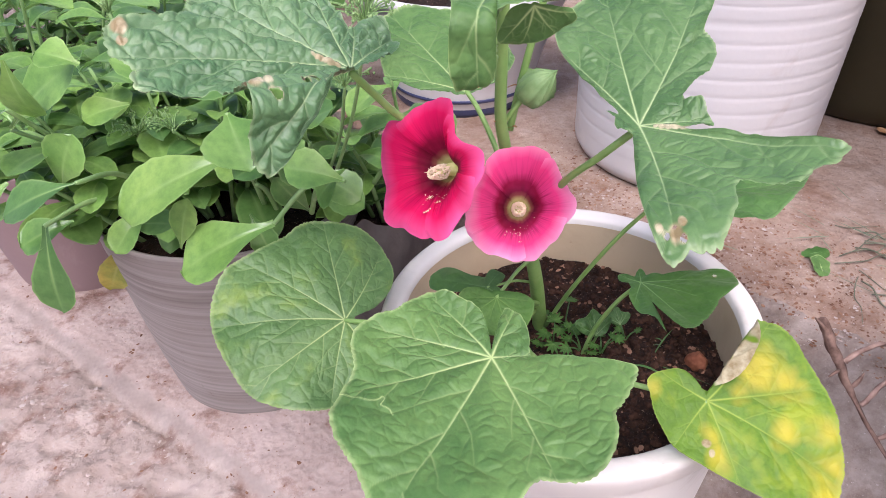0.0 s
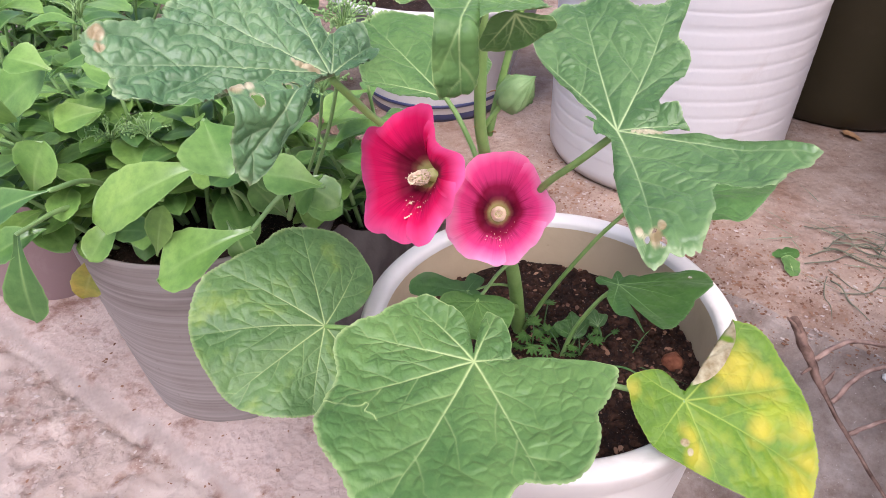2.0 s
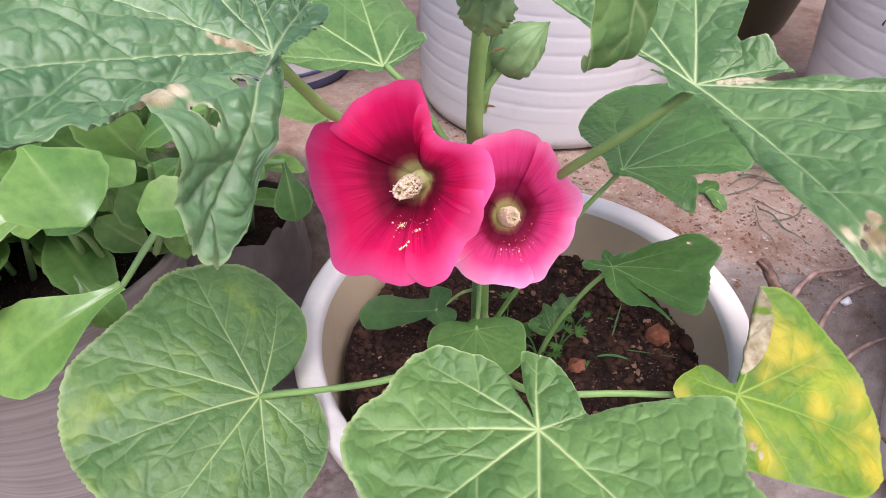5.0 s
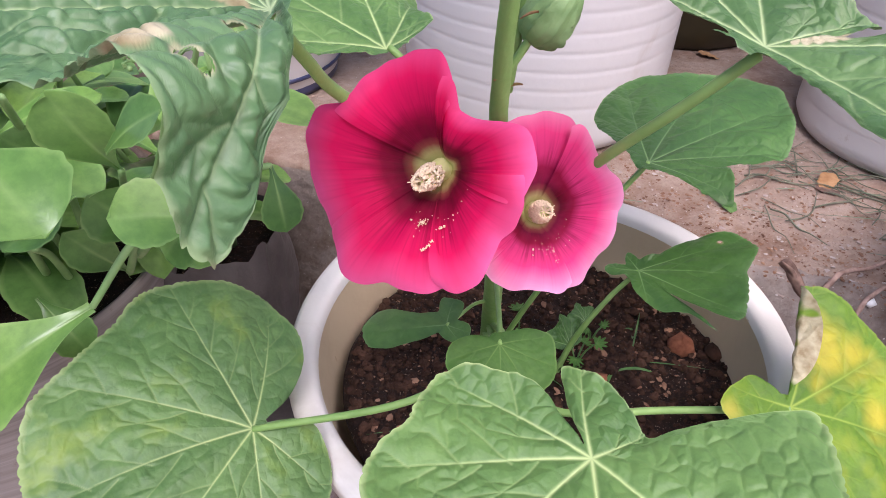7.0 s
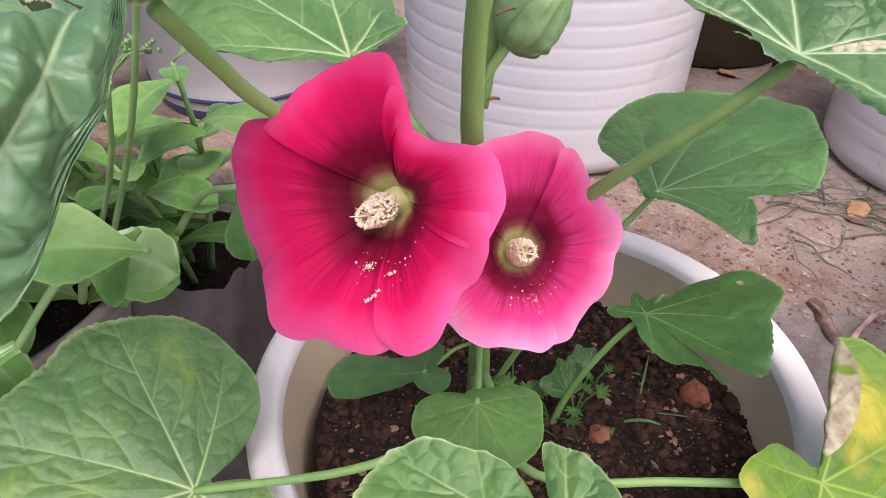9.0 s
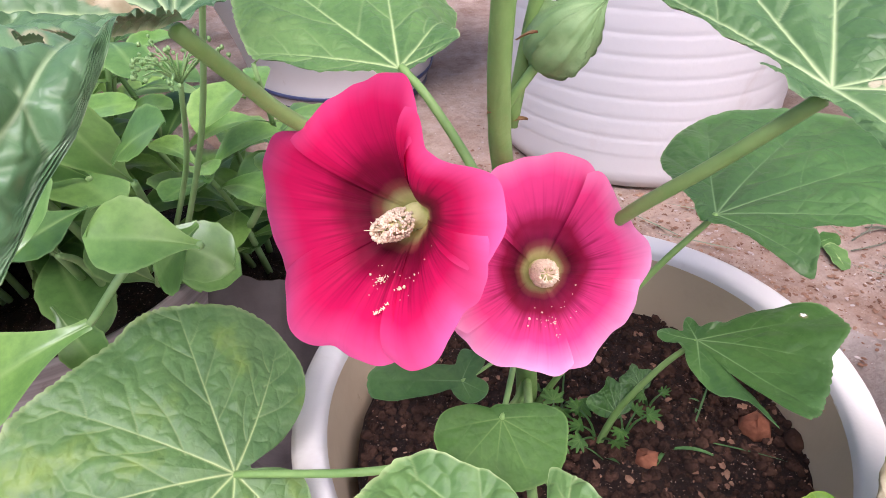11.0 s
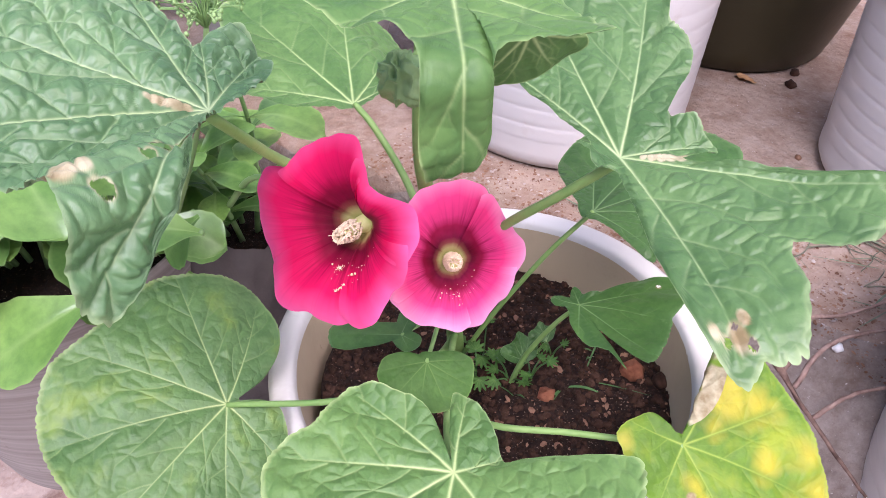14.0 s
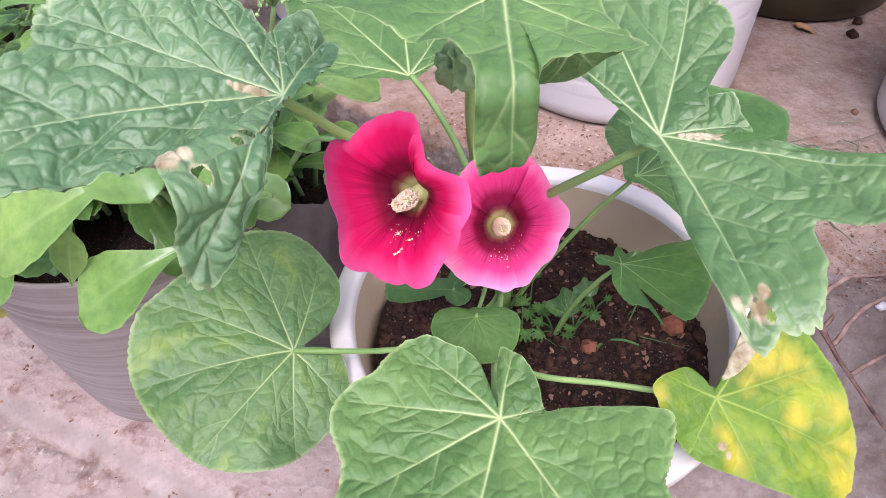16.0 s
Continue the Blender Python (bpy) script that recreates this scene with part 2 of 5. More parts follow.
BLUE_BAND = plain("navy_glaze", (0.03, 0.04, 0.10), (0.05, 0.06, 0.14), 20.0, 0.3)
BAG = plain("black_plastic_bag", (0.05, 0.042, 0.042), (0.115, 0.10, 0.098), 14.0, 0.45, 0.5, 0.004, 40.0)


def grey_pot_material():
    m, n, l, b = material("grey_streaked_plastic", 0.6, 0.35)
    mp = n.new("ShaderNodeMapping")
    mp.inputs["Scale"].default_value = (2.2, 2.2, 130.0)
    mp.inputs["Rotation"].default_value = (0.05, 0.04, 0.0)
    l.new(coords(n), mp.inputs["Vector"])
    f = noise_node(n, l, 1.0, 5.0, 0.55, mp.outputs[0], 0.5)
    c = ramp(n, l, f, [(0.32, (0.185, 0.158, 0.146)), (0.50, (0.250, 0.220, 0.206)), (0.70, (0.335, 0.302, 0.285))])
    c = mix(n, l, ramp(n, l, noise_node(n, l, 9.0, 5.0, 0.6), [(0.42, (0, 0, 0)), (0.70, (0.6, 0.6, 0.6))]), c, (0.30, 0.27, 0.26))
    c = mix(n, l, ramp(n, l, noise_node(n, l, 60.0, 5.0, 0.7), [(0.62, (0, 0, 0)), (0.72, (0.5, 0.5, 0.5))]), c, (0.14, 0.10, 0.085))
    l.new(c, b.inputs["Base Color"])
    bump(n, l, b, f, 0.12, 0.0015)
    return m


GREY_POT = grey_pot_material()


def soil_material():
    m, n, l, b = material("dark_soil", 0.9, 0.3)
    c = ramp(n, l, noise_node(n, l, 130.0, 6.0, 0.7), [(0.3, (0.011, 0.0055, 0.004)), (0.55, (0.026, 0.012, 0.008)), (0.74, (0.085, 0.040, 0.025))])
    c = mix(n, l, ramp(n, l, noise_node(n, l, 420.0, 2.0), [(0.66, (0, 0, 0)), (0.72, (1, 1, 1))]), c, (0.38, 0.26, 0.18))
    l.new(c, b.inputs["Base Color"])
    bump(n, l, b, noise_node(n, l, 150.0, 8.0, 0.75), 1.0, 0.008)
    return m


def aggregate_material():
    m, n, l, b = material("aggregate", 0.9, 0.2)
    own = n.new("ShaderNodeNewGeometry").outputs["Random Per Island"]
    c = ramp(n, l, own, [(0.0, (0.27, 0.20, 0.175)), (0.30, (0.34, 0.28, 0.255)), (0.8, (0.40, 0.345, 0.32)), (1.0, (0.47, 0.42, 0.395))])
    c = mix(n, l, ramp(n, l, noise_node(n, l, 120.0, 4.0, 0.7), [(0.40, (0, 0, 0)), (0.65, (0.6, 0.6, 0.6))]), c, (0.43, 0.36, 0.33))
    l.new(c, b.inputs["Base Color"])
    bump(n, l, b, noise_node(n, l, 260.0, 4.0), 0.6, 0.002)
    return m


AGGREGATE = aggregate_material()
SOIL = soil_material()
CLOD = plain("clod", (0.014, 0.007, 0.005), (0.080, 0.040, 0.026), 45.0, 0.95, 0.2, 0.002, 300.0)


# ---------------------------------------------------------------- mesh helpers
def thing(name, label, category, m=None, group="", kind=""):
    ob = new(name)
    if m is not None:
        ob.matrix_world = m
    return tagged(ob, label, category, group, kind)


def mesh_of(name, verts, faces, mat, smooth=True, attrs=None):
    me = bpy.data.meshes.new(name)
    me.from_pydata([tuple(v) for v in verts], [], [tuple(f) for f in faces])
    me.materials.append(mat)
    if smooth:
        me.shade_smooth()
    for k, v in (attrs or {}).items():
        a = me.attributes.new(k, "FLOAT", "POINT")
        a.data.foreach_set("value", np.asarray(v, dtype=np.float32))
    me.update()
    return me


def piece(name, me, parent=None, label="", m=None, category="", kind="", group=""):
    ob = new(name, me)
    if parent is not None:
        ob.parent = parent
    if m is not None:
        ob.matrix_basis = m
    return tagged(ob, label, category, group, kind)


def grid_faces(rows, cols, wrap=False):
    f = []
    for i in range(rows - 1):
        for j in range(cols if wrap else cols - 1):
            k = (j + 1) % cols
            f.append((i * cols + j, i * cols + k, (i + 1) * cols + k, (i + 1) * cols + j))
    return f


def smooth_path(points, n):
    p = np.array(points, float)
    p = np.vstack([2 * p[0] - p[1], p, 2 * p[-1] - p[-2]])
    out = []
    for t in np.linspace(0, len(points) - 1, n):
        i = min(int(t), len(points) - 2)
        u = t - i
        a, b, c, d = p[i], p[i + 1], p[i + 2], p[i + 3]
        out.append(0.5 * (2 * b + (c - a) * u + (2 * a - 5 * b + 4 * c - d) * u * u + (3 * b - a - 3 * c + d) * u ** 3))
    return np.array(out)


def tube_arrays(points, radii, n=24, seg=10, wob=0.0):
    c = smooth_path(points, n)
    r = np.interp(np.linspace(0, 1, n), np.linspace(0, 1, len(radii)), radii)
    tan = np.gradient(c, axis=0)
    tan /= np.linalg.norm(tan, axis=1)[:, None] + 1e-12
    ref = np.array([0.31, 0.17, 0.93]) if abs(tan[0][2]) < 0.9 else np.array([1.0, 0.1, 0.0])
    v = []
    for i in range(n):
        ref = ref - tan[i] * (ref @ tan[i])
        ref /= np.linalg.norm(ref)
        b = np.cross(tan[i], ref)
        for k in range(seg):
            a = 2 * math.pi * k / seg
            rr = r[i] * (1 + wob * math.sin(3 * a + i * 0.7))
            v.append(c[i] + rr * (math.cos(a) * ref + math.sin(a) * b))
    f = grid_faces(n, seg, True)
    v.append(c[0] - tan[0] * r[0] * 0.3), v.append(c[-1] + tan[-1] * r[-1] * 0.5)
    for k in range(seg):
        f.append((len(v) - 2, (k + 1) % seg, k))
        f.append((len(v) - 1, (n - 1) * seg + k, (n - 1) * seg + (k + 1) % seg))
    return v, f


def tube(name, points, radii, mat, n=24, seg=10, wob=0.0):
    v, f = tube_arrays(points, radii, n, seg, wob)
    return mesh_of(name, v, f, mat)


def join(parts):
    v, f = [], []
    for a, b in parts:
        o = len(v)
        v.extend(a)
        f.extend(tuple(i + o for i in q) for q in b)
    return v, f


def lathe(name, profile, mat, seg=96, wob=0.0, seed=0):
    """Turns (radius, height) pairs round z."""
    v = []
    for r, z in profile:
        for k in range(seg):
            a = 2 * math.pi * k / seg
            rr = r * (1 + wob * noise.noise((math.cos(a) * 1.3 + seed, math.sin(a) * 1.3, z * 4)))
            v.append((rr * math.cos(a), rr * math.sin(a), z))
    return mesh_of(name, v, grid_faces(len(profile), seg, True), mat)


def blade_arrays(p, d, length, width, droop, n=9):
    p, d = np.array(p, float), np.array(d, float)
    d /= np.linalg.norm(d)
    s = np.cross(d, (0, 0, 1))
    s /= np.linalg.norm(s) + 1e-9
    v = []
    for i in range(n):
        t = i / (n - 1)
        q = p + d * length * t + np.array([0, 0, -droop * length * t * t])
        w = width * 0.5 * (1 - t ** 2.2) * (0.5 + 1.2 * min(t, 0.4))
        v += [q - s * w, q + np.array([0, 0, -0.15 * width]), q + s * w]
    return v, grid_faces(n, 3)


def plane_frame(p, n):
    """x of the world laid into the plane with normal n, at p."""
    n = Vector(n).normalized()
    ex = (Vector((1, 0, 0)) - n * n.x).normalized()
    ey = n.cross(ex)
    return Matrix(((ex.x, ey.x, n.x, p[0]), (ex.y, ey.y, n.y, p[1]), (ex.z, ey.z, n.z, p[2]), (0, 0, 0, 1)))


def reach(knots, angles):
    """Smooth closed outline through (degrees, reach)."""
    k = sorted({a % 360: r for a, r in knots}.items())
    a = np.array([x[0] for x in k]); r = np.array([x[1] for x in k])
    aa = np.concatenate([a - 360, a, a + 360]); rr = np.tile(r, 3)
    d = np.gradient(rr, aa)
    dl = np.diff(rr) / np.diff(aa)
    for i in range(1, len(rr) - 1):
        d[i] = 0 if dl[i - 1] * dl[i] <= 0 else 2 * dl[i - 1] * dl[i] / (dl[i - 1] + dl[i])
    i = np.clip(np.searchsorted(aa, angles, side="right") - 1, 0, len(aa) - 2)
    h = aa[i + 1] - aa[i]
    t = (angles - aa[i]) / h
    return ((2 * t ** 3 - 3 * t ** 2 + 1) * rr[i] + (t ** 3 - 2 * t ** 2 + t) * h * d[i] + (-2 * t ** 3 + 3 * t ** 2) * rr[i + 1] + (t ** 3 - t ** 2) * h * d[i + 1])


def seg_dist(p, a, b):
    ab = b - a
    t = np.clip(((p - a) @ ab) / (ab @ ab + 1e-12), 0, 1)
    return np.linalg.norm(p - (a + t[:, None] * ab), axis=1), t


def bend(p, deg, offset, angle, radius, sector=None, flat=None):
    """Rolls the part of a sheet beyond a line (its normal at deg, offset from the base) downwards by angle."""
    d = np.array([math.cos(radians(deg)), math.sin(radians(deg)), 0.0])
    s = p @ d - offset
    h = p[:, 2].copy()
    th = radians(angle)
    a = np.clip(s / radius, 0, abs(th))
    rest = np.maximum(s - radius * abs(th), 0)
    sg = 1 if th > 0 else -1
    along = radius * np.sin(a) + rest * np.cos(a) + sg * h * np.sin(a)
    up = -sg * (radius * (1 - np.cos(a)) + rest * np.sin(a)) + h * np.cos(a)
    m = s > 0
    if sector:
        m &= ((flat - sector[0]) % 360) < ((sector[1] - sector[0]) % 360)
    q = p.copy()
    q[m] += (along - s)[m, None] * d
    q[m, 2] = up[m]
    return q


def cells(p2, pitch, seed, jitter=0.9):
    """Border distance of elongated cells that lie across the main veins: 0 on a border, growing inwards."""
    rnd = np.random.default_rng(seed)
    r = np.hypot(p2[:, 0], p2[:, 1]).astype(np.float32)
    a = np.arctan2(p2[:, 1], p2[:, 0]).astype(np.float32)
    seeds = []
    rad = pitch[0] * 0.6
    while rad < r.max() + pitch[0]:
        n = max(4, int(2 * math.pi * rad / pitch[1]))
        ph = rnd.uniform(0, 6.28)
        for k in range(n):
            seeds.append((rad + jitter * pitch[0] * rnd.uniform(-0.5, 0.5), ph + (k + jitter * rnd.uniform(-0.5, 0.5)) * 2 * math.pi / n))
        rad += pitch[0]
    sr, sa = (np.array(x, np.float32) for x in zip(*seeds))
    edge = np.zeros(len(r), np.float32)
    lift = np.zeros(len(r), np.float32)
    tall = rnd.uniform(0.55, 1.15, len(sr)).astype(np.float32)
    order = np.argsort(r)
    for blk in np.array_split(order, max(1, len(order) // 1500)):
        lo, hi = r[blk].min() - 2.6 * pitch[0], r[blk].max() + 2.6 * pitch[0]
        k = np.nonzero((sr > lo) & (sr < hi))[0]
        da = np.abs((a[blk, None] - sa[None, k] + np.pi) % (2 * np.pi) - np.pi)
        d = np.hypot((r[blk, None] - sr[None, k]) / pitch[0], da * r[blk, None] / pitch[1])
        two = np.argpartition(d, 1, axis=1)[:, :2]
        f = np.take_along_axis(d, two, 1)
        edge[blk] = np.abs(f[:, 1] - f[:, 0])
        lift[blk] = tall[k[two[np.arange(len(blk)), np.argmin(f, 1)]]]
    return edge, lift


def palmate_leaf(name, knots, veins, mat, seed, cup=0.0, quilt=0.0016, ruffle=0.004, teeth=0.017, pitch=0.0065, bends=(), nr=120, na=680, holes=(), dry=(), size=1.0, limp=0.0, fine=1.0, trail=(), net=(0.0055, 0.010), fold=0.0028, pale=1.0, yellow=()):
    """A lobed leaf: outline from knots, main veins at the given degrees, side veins between, the blade puffed up between them."""
    rnd = random.Random(seed)
    ang = np.linspace(0, 360, na, endpoint=False)
    R = np.maximum(reach(knots, ang), 0.002) * size
    per = np.cumsum(np.hypot(np.diff(np.append(R, R[0])), R * radians(360 / na)))
    win = max(1, na // 36)
    soft = np.convolve(np.concatenate([R[-win:], R, R[:win]]), np.ones(2 * win + 1) / (2 * win + 1), "valid")
    saw = np.abs(np.sin(math.pi * per / pitch + 1.9 * np.sin(per / 0.013 + seed) + 1.2 * np.sin(per / 0.0051))) ** 0.7
    slope = (np.roll(R, -1) - np.roll(R, 1)) / (2 * radians(360 / na)) / R
    nick = teeth * (saw - 0.6) * np.clip(R / 0.05, 0, 1) / (1 + slope ** 2)
    s = np.linspace(0.0, 1.0, nr + 1)[1:] ** 0.85
    rr = s[:, None] * R[None] * (1 + nick[None] * s[:, None] ** 14)
    u = (rr * np.cos(np.radians(ang))[None]).ravel()
    v = (rr * np.sin(np.radians(ang))[None]).ravel()
    S = np.repeat(s, na)
    A = np.tile(np.radians(ang), nr)
    u, v, S, A = (np.concatenate([[0.0], x]) for x in (u, v, S, A))
    p2 = np.c_[u, v]
    T = np.clip(np.hypot(u, v) / np.concatenate([[1.0], np.tile(soft, nr)]), 0, 1.15)
    lines = []
    for a in veins:
        length = float(reach(knots, np.array([a % 360]))[0]) * size * 0.97
        bow = rnd.uniform(-7, 7)
        pts = [np.array([math.cos(radians(a + bow * t)), math.sin(radians(a + bow * t))]) * length * t for t in np.linspace(0, 1, 9)]
        for i in range(8):
            lines.append((pts[i], pts[i + 1], 0.95 - 0.75 * (i / 7) ** 1.3, 0, 1.45 - 0.13 * i))
        side = rnd.choice((-1, 1))
        for t in np.arange(0.26, 0.95, 0.13 if length > 0.085 else 0.22):
            o = pts[0] + (pts[8] - pts[0]) * (t + rnd.uniform(-0.03, 0.03))
            side = -side
            b = radians(a + side * rnd.uniform(38, 54))
            ln = length * rnd.uniform(0.26, 0.38) * (1.35 - t)
            prev = o
            for k in range(4):
                b -= side * rnd.uniform(-0.05, 0.20)
                q = prev + np.array([math.cos(b), math.sin(b)]) * ln * 0.27
                lines.append((prev, q, 0.30 - 0.06 * k, 1, 1.0 - 0.08 * k))
                if k in (1, 3):
                    b3 = b + rnd.choice((-1, 1)) * rnd.uniform(0.6, 0.9)
                    m2 = q + np.array([math.cos(b3), math.sin(b3)]) * ln * 0.20
                    lines.append((q, m2, 0.10, 1, 0.8))
                    lines.append((m2, m2 + np.array([math.cos(b3 + 0.2), math.sin(b3 + 0.2)]) * ln * 0.18, 0.06, 1, 0.7))
                prev = q
    vein = np.zeros(len(u))
    near = np.full(len(u), 1.0)
    near0 = np.full(len(u), 1.0)
    width = (0.00052 * fine, 0.00050 * fine)
    for a, b in zip(trail[:-1], trail[1:]):
        lines.append((np.array(a), np.array(b), 0.85, 2, 0.00042))
    for a, b, w, lev, wd in lines:
        far = 0.045 if lev == 0 else 0.012
        lo, hi = np.minimum(a, b) - far, np.maximum(a, b) + far
        k = np.nonzero((u > lo[0]) & (u < hi[0]) & (v > lo[1]) & (v < hi[1]))[0]
        if not len(k):
            continue
        d, t = seg_dist(p2[k], a, b)
        vein[k] = np.maximum(vein[k], w * np.exp(-(d / (width[lev] * wd if lev < 2 else wd)) ** 2))
        if lev < 2:
            near[k] = np.minimum(near[k], d)
        if lev == 0:
            near0[k] = np.minimum(near0[k], d)
    r = np.hypot(u, v)
    big = float(R.max())
    wav = np.array([noise.noise((x * 22 + seed, y * 22, 0.3)) + 0.5 * noise.noise((x * 55 + seed, y * 55, 2.0)) for x, y in p2])
    warp = np.array([noise.noise_vector((x * 90 + seed, y * 90, 1.3))[:2] for x, y in p2])
    border, lift = cells(p2 + 0.0024 * warp, net, seed)
    small, low = cells(p2 + 0.0016 * warp, (0.52 * net[0], 0.50 * net[1]), seed + 77)
    crease = np.exp(-(border / 0.12) ** 2)
    veil = 1 - np.exp(-near / 0.0042)
    pillow = lift * (1 - (1 - np.clip(border / 0.55, 0, 1)) ** 2)
    pucker = low * (1 - (1 - np.clip(small / 0.6, 0, 1)) ** 2)
    puff = quilt * (0.8 * veil + (0.15 + 0.85 * veil) * (0.60 * pillow + 0.13 * pucker)) * np.clip(r / 0.012, 0, 1)
    h = puff + fold * (1 - np.exp(-(near0 / 0.016) ** 2)) + cup * r * r / big + ruffle * T ** 2 * wav + limp * r
    h += ruffle * 0.7 * T ** 4 * np.sin(7 * A + seed) * np.clip(r / 0.05, 0, 1)
    p = np.c_[u, v, h]
    dryness = np.zeros(len(u))
    for x, y, rad in dry:
        d = np.hypot(u - x, v - y) + 0.55 * rad * wav + 0.4 * rad * warp[:, 0]
        dryness = np.maximum(dryness, np.clip((rad - d) / (0.25 * rad), 0, 1))
    faded = np.zeros(len(u))
    for x, y, rad in yellow:
        d = np.hypot(u - x, v - y) + 0.6 * rad * wav + 0.3 * rad * warp[:, 0]
        faded = np.maximum(faded, 0.8 * np.clip((1.15 * rad - d) / rad, 0, 1))
    faded *= 1 - 0.6 * np.exp(-(near0 / 0.004) ** 2)
    edge = np.clip((S - 0.970) / 0.030, 0, 1) * (0.42 + 0.35 * np.clip(wav, -1, 1))
    for bd in bends:
        p = bend(p, *bd[:4], bd[4] if len(bd) > 4 else None, np.degrees(A) % 360)
    faces = [(0, 1 + j, 1 + (j + 1) % na) for j in range(na)]
    for f in grid_faces(nr, na, True):
        faces.append((f[0] + 1, f[3] + 1, f[2] + 1, f[1] + 1))
    if holes:
        keep = []
        for f in faces:
            cx, cy = u[f[0]], v[f[0]]
            w = 0.45 * wav[f[0]] + 0.3 * warp[f[0]][0]
            if all(math.hypot(cx - x, (cy - y)) > rad * (1 + w) for x, y, rad in holes):
                keep.append(f)
        faces = keep
        for x, y, rad in holes:
            d = np.hypot(u - x, v - y)
            dryness = np.maximum(dryness, np.clip(1 - np.abs(d - rad * (1 + 0.45 * wav + 0.3 * warp[:, 0])) / 0.0011, 0, 1) * 0.9)
    return mesh_of(name, p, faces, mat, attrs={"vein": np.clip(pale * np.maximum(vein, 0.03 * crease * veil) + edge, 0, 1), "dry": dryness, "off": np.clip(near0 / 0.018, 0, 1), "yellow": faded})


# ---------------------------------------------------------------- ground and ledge
def fbm(x, y, s, seed=0.0):
    return noise.noise((x * s + seed, y * s, seed)) + 0.5 * noise.noise((x * s * 2.1, y * s * 2.1 + seed, seed + 3)) + 0.25 * noise.noise((x * s * 4.3, y * s * 4.3, seed + 7))


CREASE = np.array([0.595, 0.804])


def ground_height(x, y):
    """Low concrete: a lumpy apron, a smooth trowelled strip, and the floor under the pots a little higher."""
    d = (x + 0.558) * CREASE[0] + (y - 0.854) * CREASE[1] + 0.006 * noise.noise((x * 6, y * 6, 1.0))
    near = max(0.0, 1 - (abs(x) + abs(y - 0.7)) / 4.0)
    lump = 0.013 * fbm(x, y, 13.0) + 0.011 * fbm(x, y, 38.0, 9.0) - 0.007 * max(0.0, noise.noise((x * 55, y * 55, 3.0))) - 0.004 * abs(noise.noise((x * 110, y * 110, 3.0)))
    soft = 0.003 * fbm(x, y, 9.0)
    k = min(1.0, max(0.0, (d + 0.035) / 0.02))
    z = (1 - k) * lump + k * soft
    z += 0.022 * min(1.0, max(0.0, (d + 0.034) / 0.040)) - 0.006 * math.exp(-((d + 0.034) / 0.006) ** 2)
    k2 = min(1.0, max(0.0, (d - 0.02) / 0.03))
    z += k2 * (0.004 * fbm(x, y, 30.0, 5.0))
    return z * near


gx = np.concatenate([[-70, -25, -8, -3.5, -2.2], np.arange(-1.5, 0.101, 0.008), np.arange(0.12, 1.61, 0.03), [2.2, 3.5, 8, 25, 70]])
gy = np.concatenate([[-70, -25, -8, -2, -0.6], np.arange(0.1, 1.40, 0.008), np.arange(1.43, 2.01, 0.04), [3.5, 8, 25, 70]])
gv = [(x, y, ground_height(x, y)) for y in gy for x in gx]


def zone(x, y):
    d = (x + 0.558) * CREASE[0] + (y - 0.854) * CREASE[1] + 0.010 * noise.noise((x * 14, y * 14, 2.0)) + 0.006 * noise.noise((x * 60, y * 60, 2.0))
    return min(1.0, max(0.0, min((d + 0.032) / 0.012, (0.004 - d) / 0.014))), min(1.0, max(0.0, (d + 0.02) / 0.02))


zones = [zone(p[0], p[1]) for p in gv]
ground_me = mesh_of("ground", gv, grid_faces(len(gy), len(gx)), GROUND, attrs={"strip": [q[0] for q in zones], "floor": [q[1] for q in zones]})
ground = piece("ground", ground_me, None, "rough pinkish worn concrete ground with brown dirt", None, "ground", "structure")

EDGE_AT, EDGE_DIR, EDGE_IN = np.array([0.0, 1.09]), np.array([0.745, -0.667]), np.array([0.667, 0.745])
LEDGE_Z = 0.33


def step(a, lo, hi):
    t = min(1.0, max(0.0, (a - lo) / (hi - lo)))
    return t * t * (3 - 2 * t)


def ledge_height(a, b):
    """Height of the raised slab at a along its edge and b inwards from it."""
    w = 0.012 * noise.noise((a * 9, 0.2, 5.0))
    soft = step(a, 0.34, 0.52)
    t = b + w
    steep = LEDGE_Z * step(t, -0.035, 0.004)
    bank = LEDGE_Z * (0.80 * step(t, -0.26, 0.02) + 0.20 * step(t, -0.55, -0.2)) if t < 0.02 else LEDGE_Z
    z = (1 - soft) * steep + soft * bank
    return z + 0.004 * fbm(a, b, 16.0, 2.0) * (1 + 2.0 * soft * (t < 0.02)) - 0.006 * (t < -0.02)


av = np.concatenate([[-14, -5, -2.4], np.arange(-1.4, 1.6, 0.016), [2.2, 3.5, 8, 16]])
bv = np.concatenate([np.arange(-0.60, -0.05, 0.02), np.arange(-0.05, 0.03, 0.004), np.arange(0.03, 0.9, 0.016), [1.2, 2, 4, 9, 18]])
lv, top_face = [], []
for b in bv:
    for a in av:
        p = EDGE_AT + EDGE_DIR * a + EDGE_IN * b
        lv.append((p[0], p[1], ledge_height(a, b) - (0.02 if b < -0.57 else 0)))
lf = grid_faces(len(bv), len(av))
ledge_me = mesh_of("ledge", lv, lf, LEDGE)
ledge_me.materials.append(SLOPE)
for k, pl in enumerate(ledge_me.polygons):
    if bv[k // (len(av) - 1)] < -0.004:
        pl.material_index = 1
ledge = piece("ledge", ledge_me, None, "raised concrete slab covered in pinkish dust", None, "ledge", "structure")


def on_ledge(x, y):
    q = np.array([x, y]) - EDGE_AT
    return ledge_height(float(q @ EDGE_DIR), float(q @ EDGE_IN))


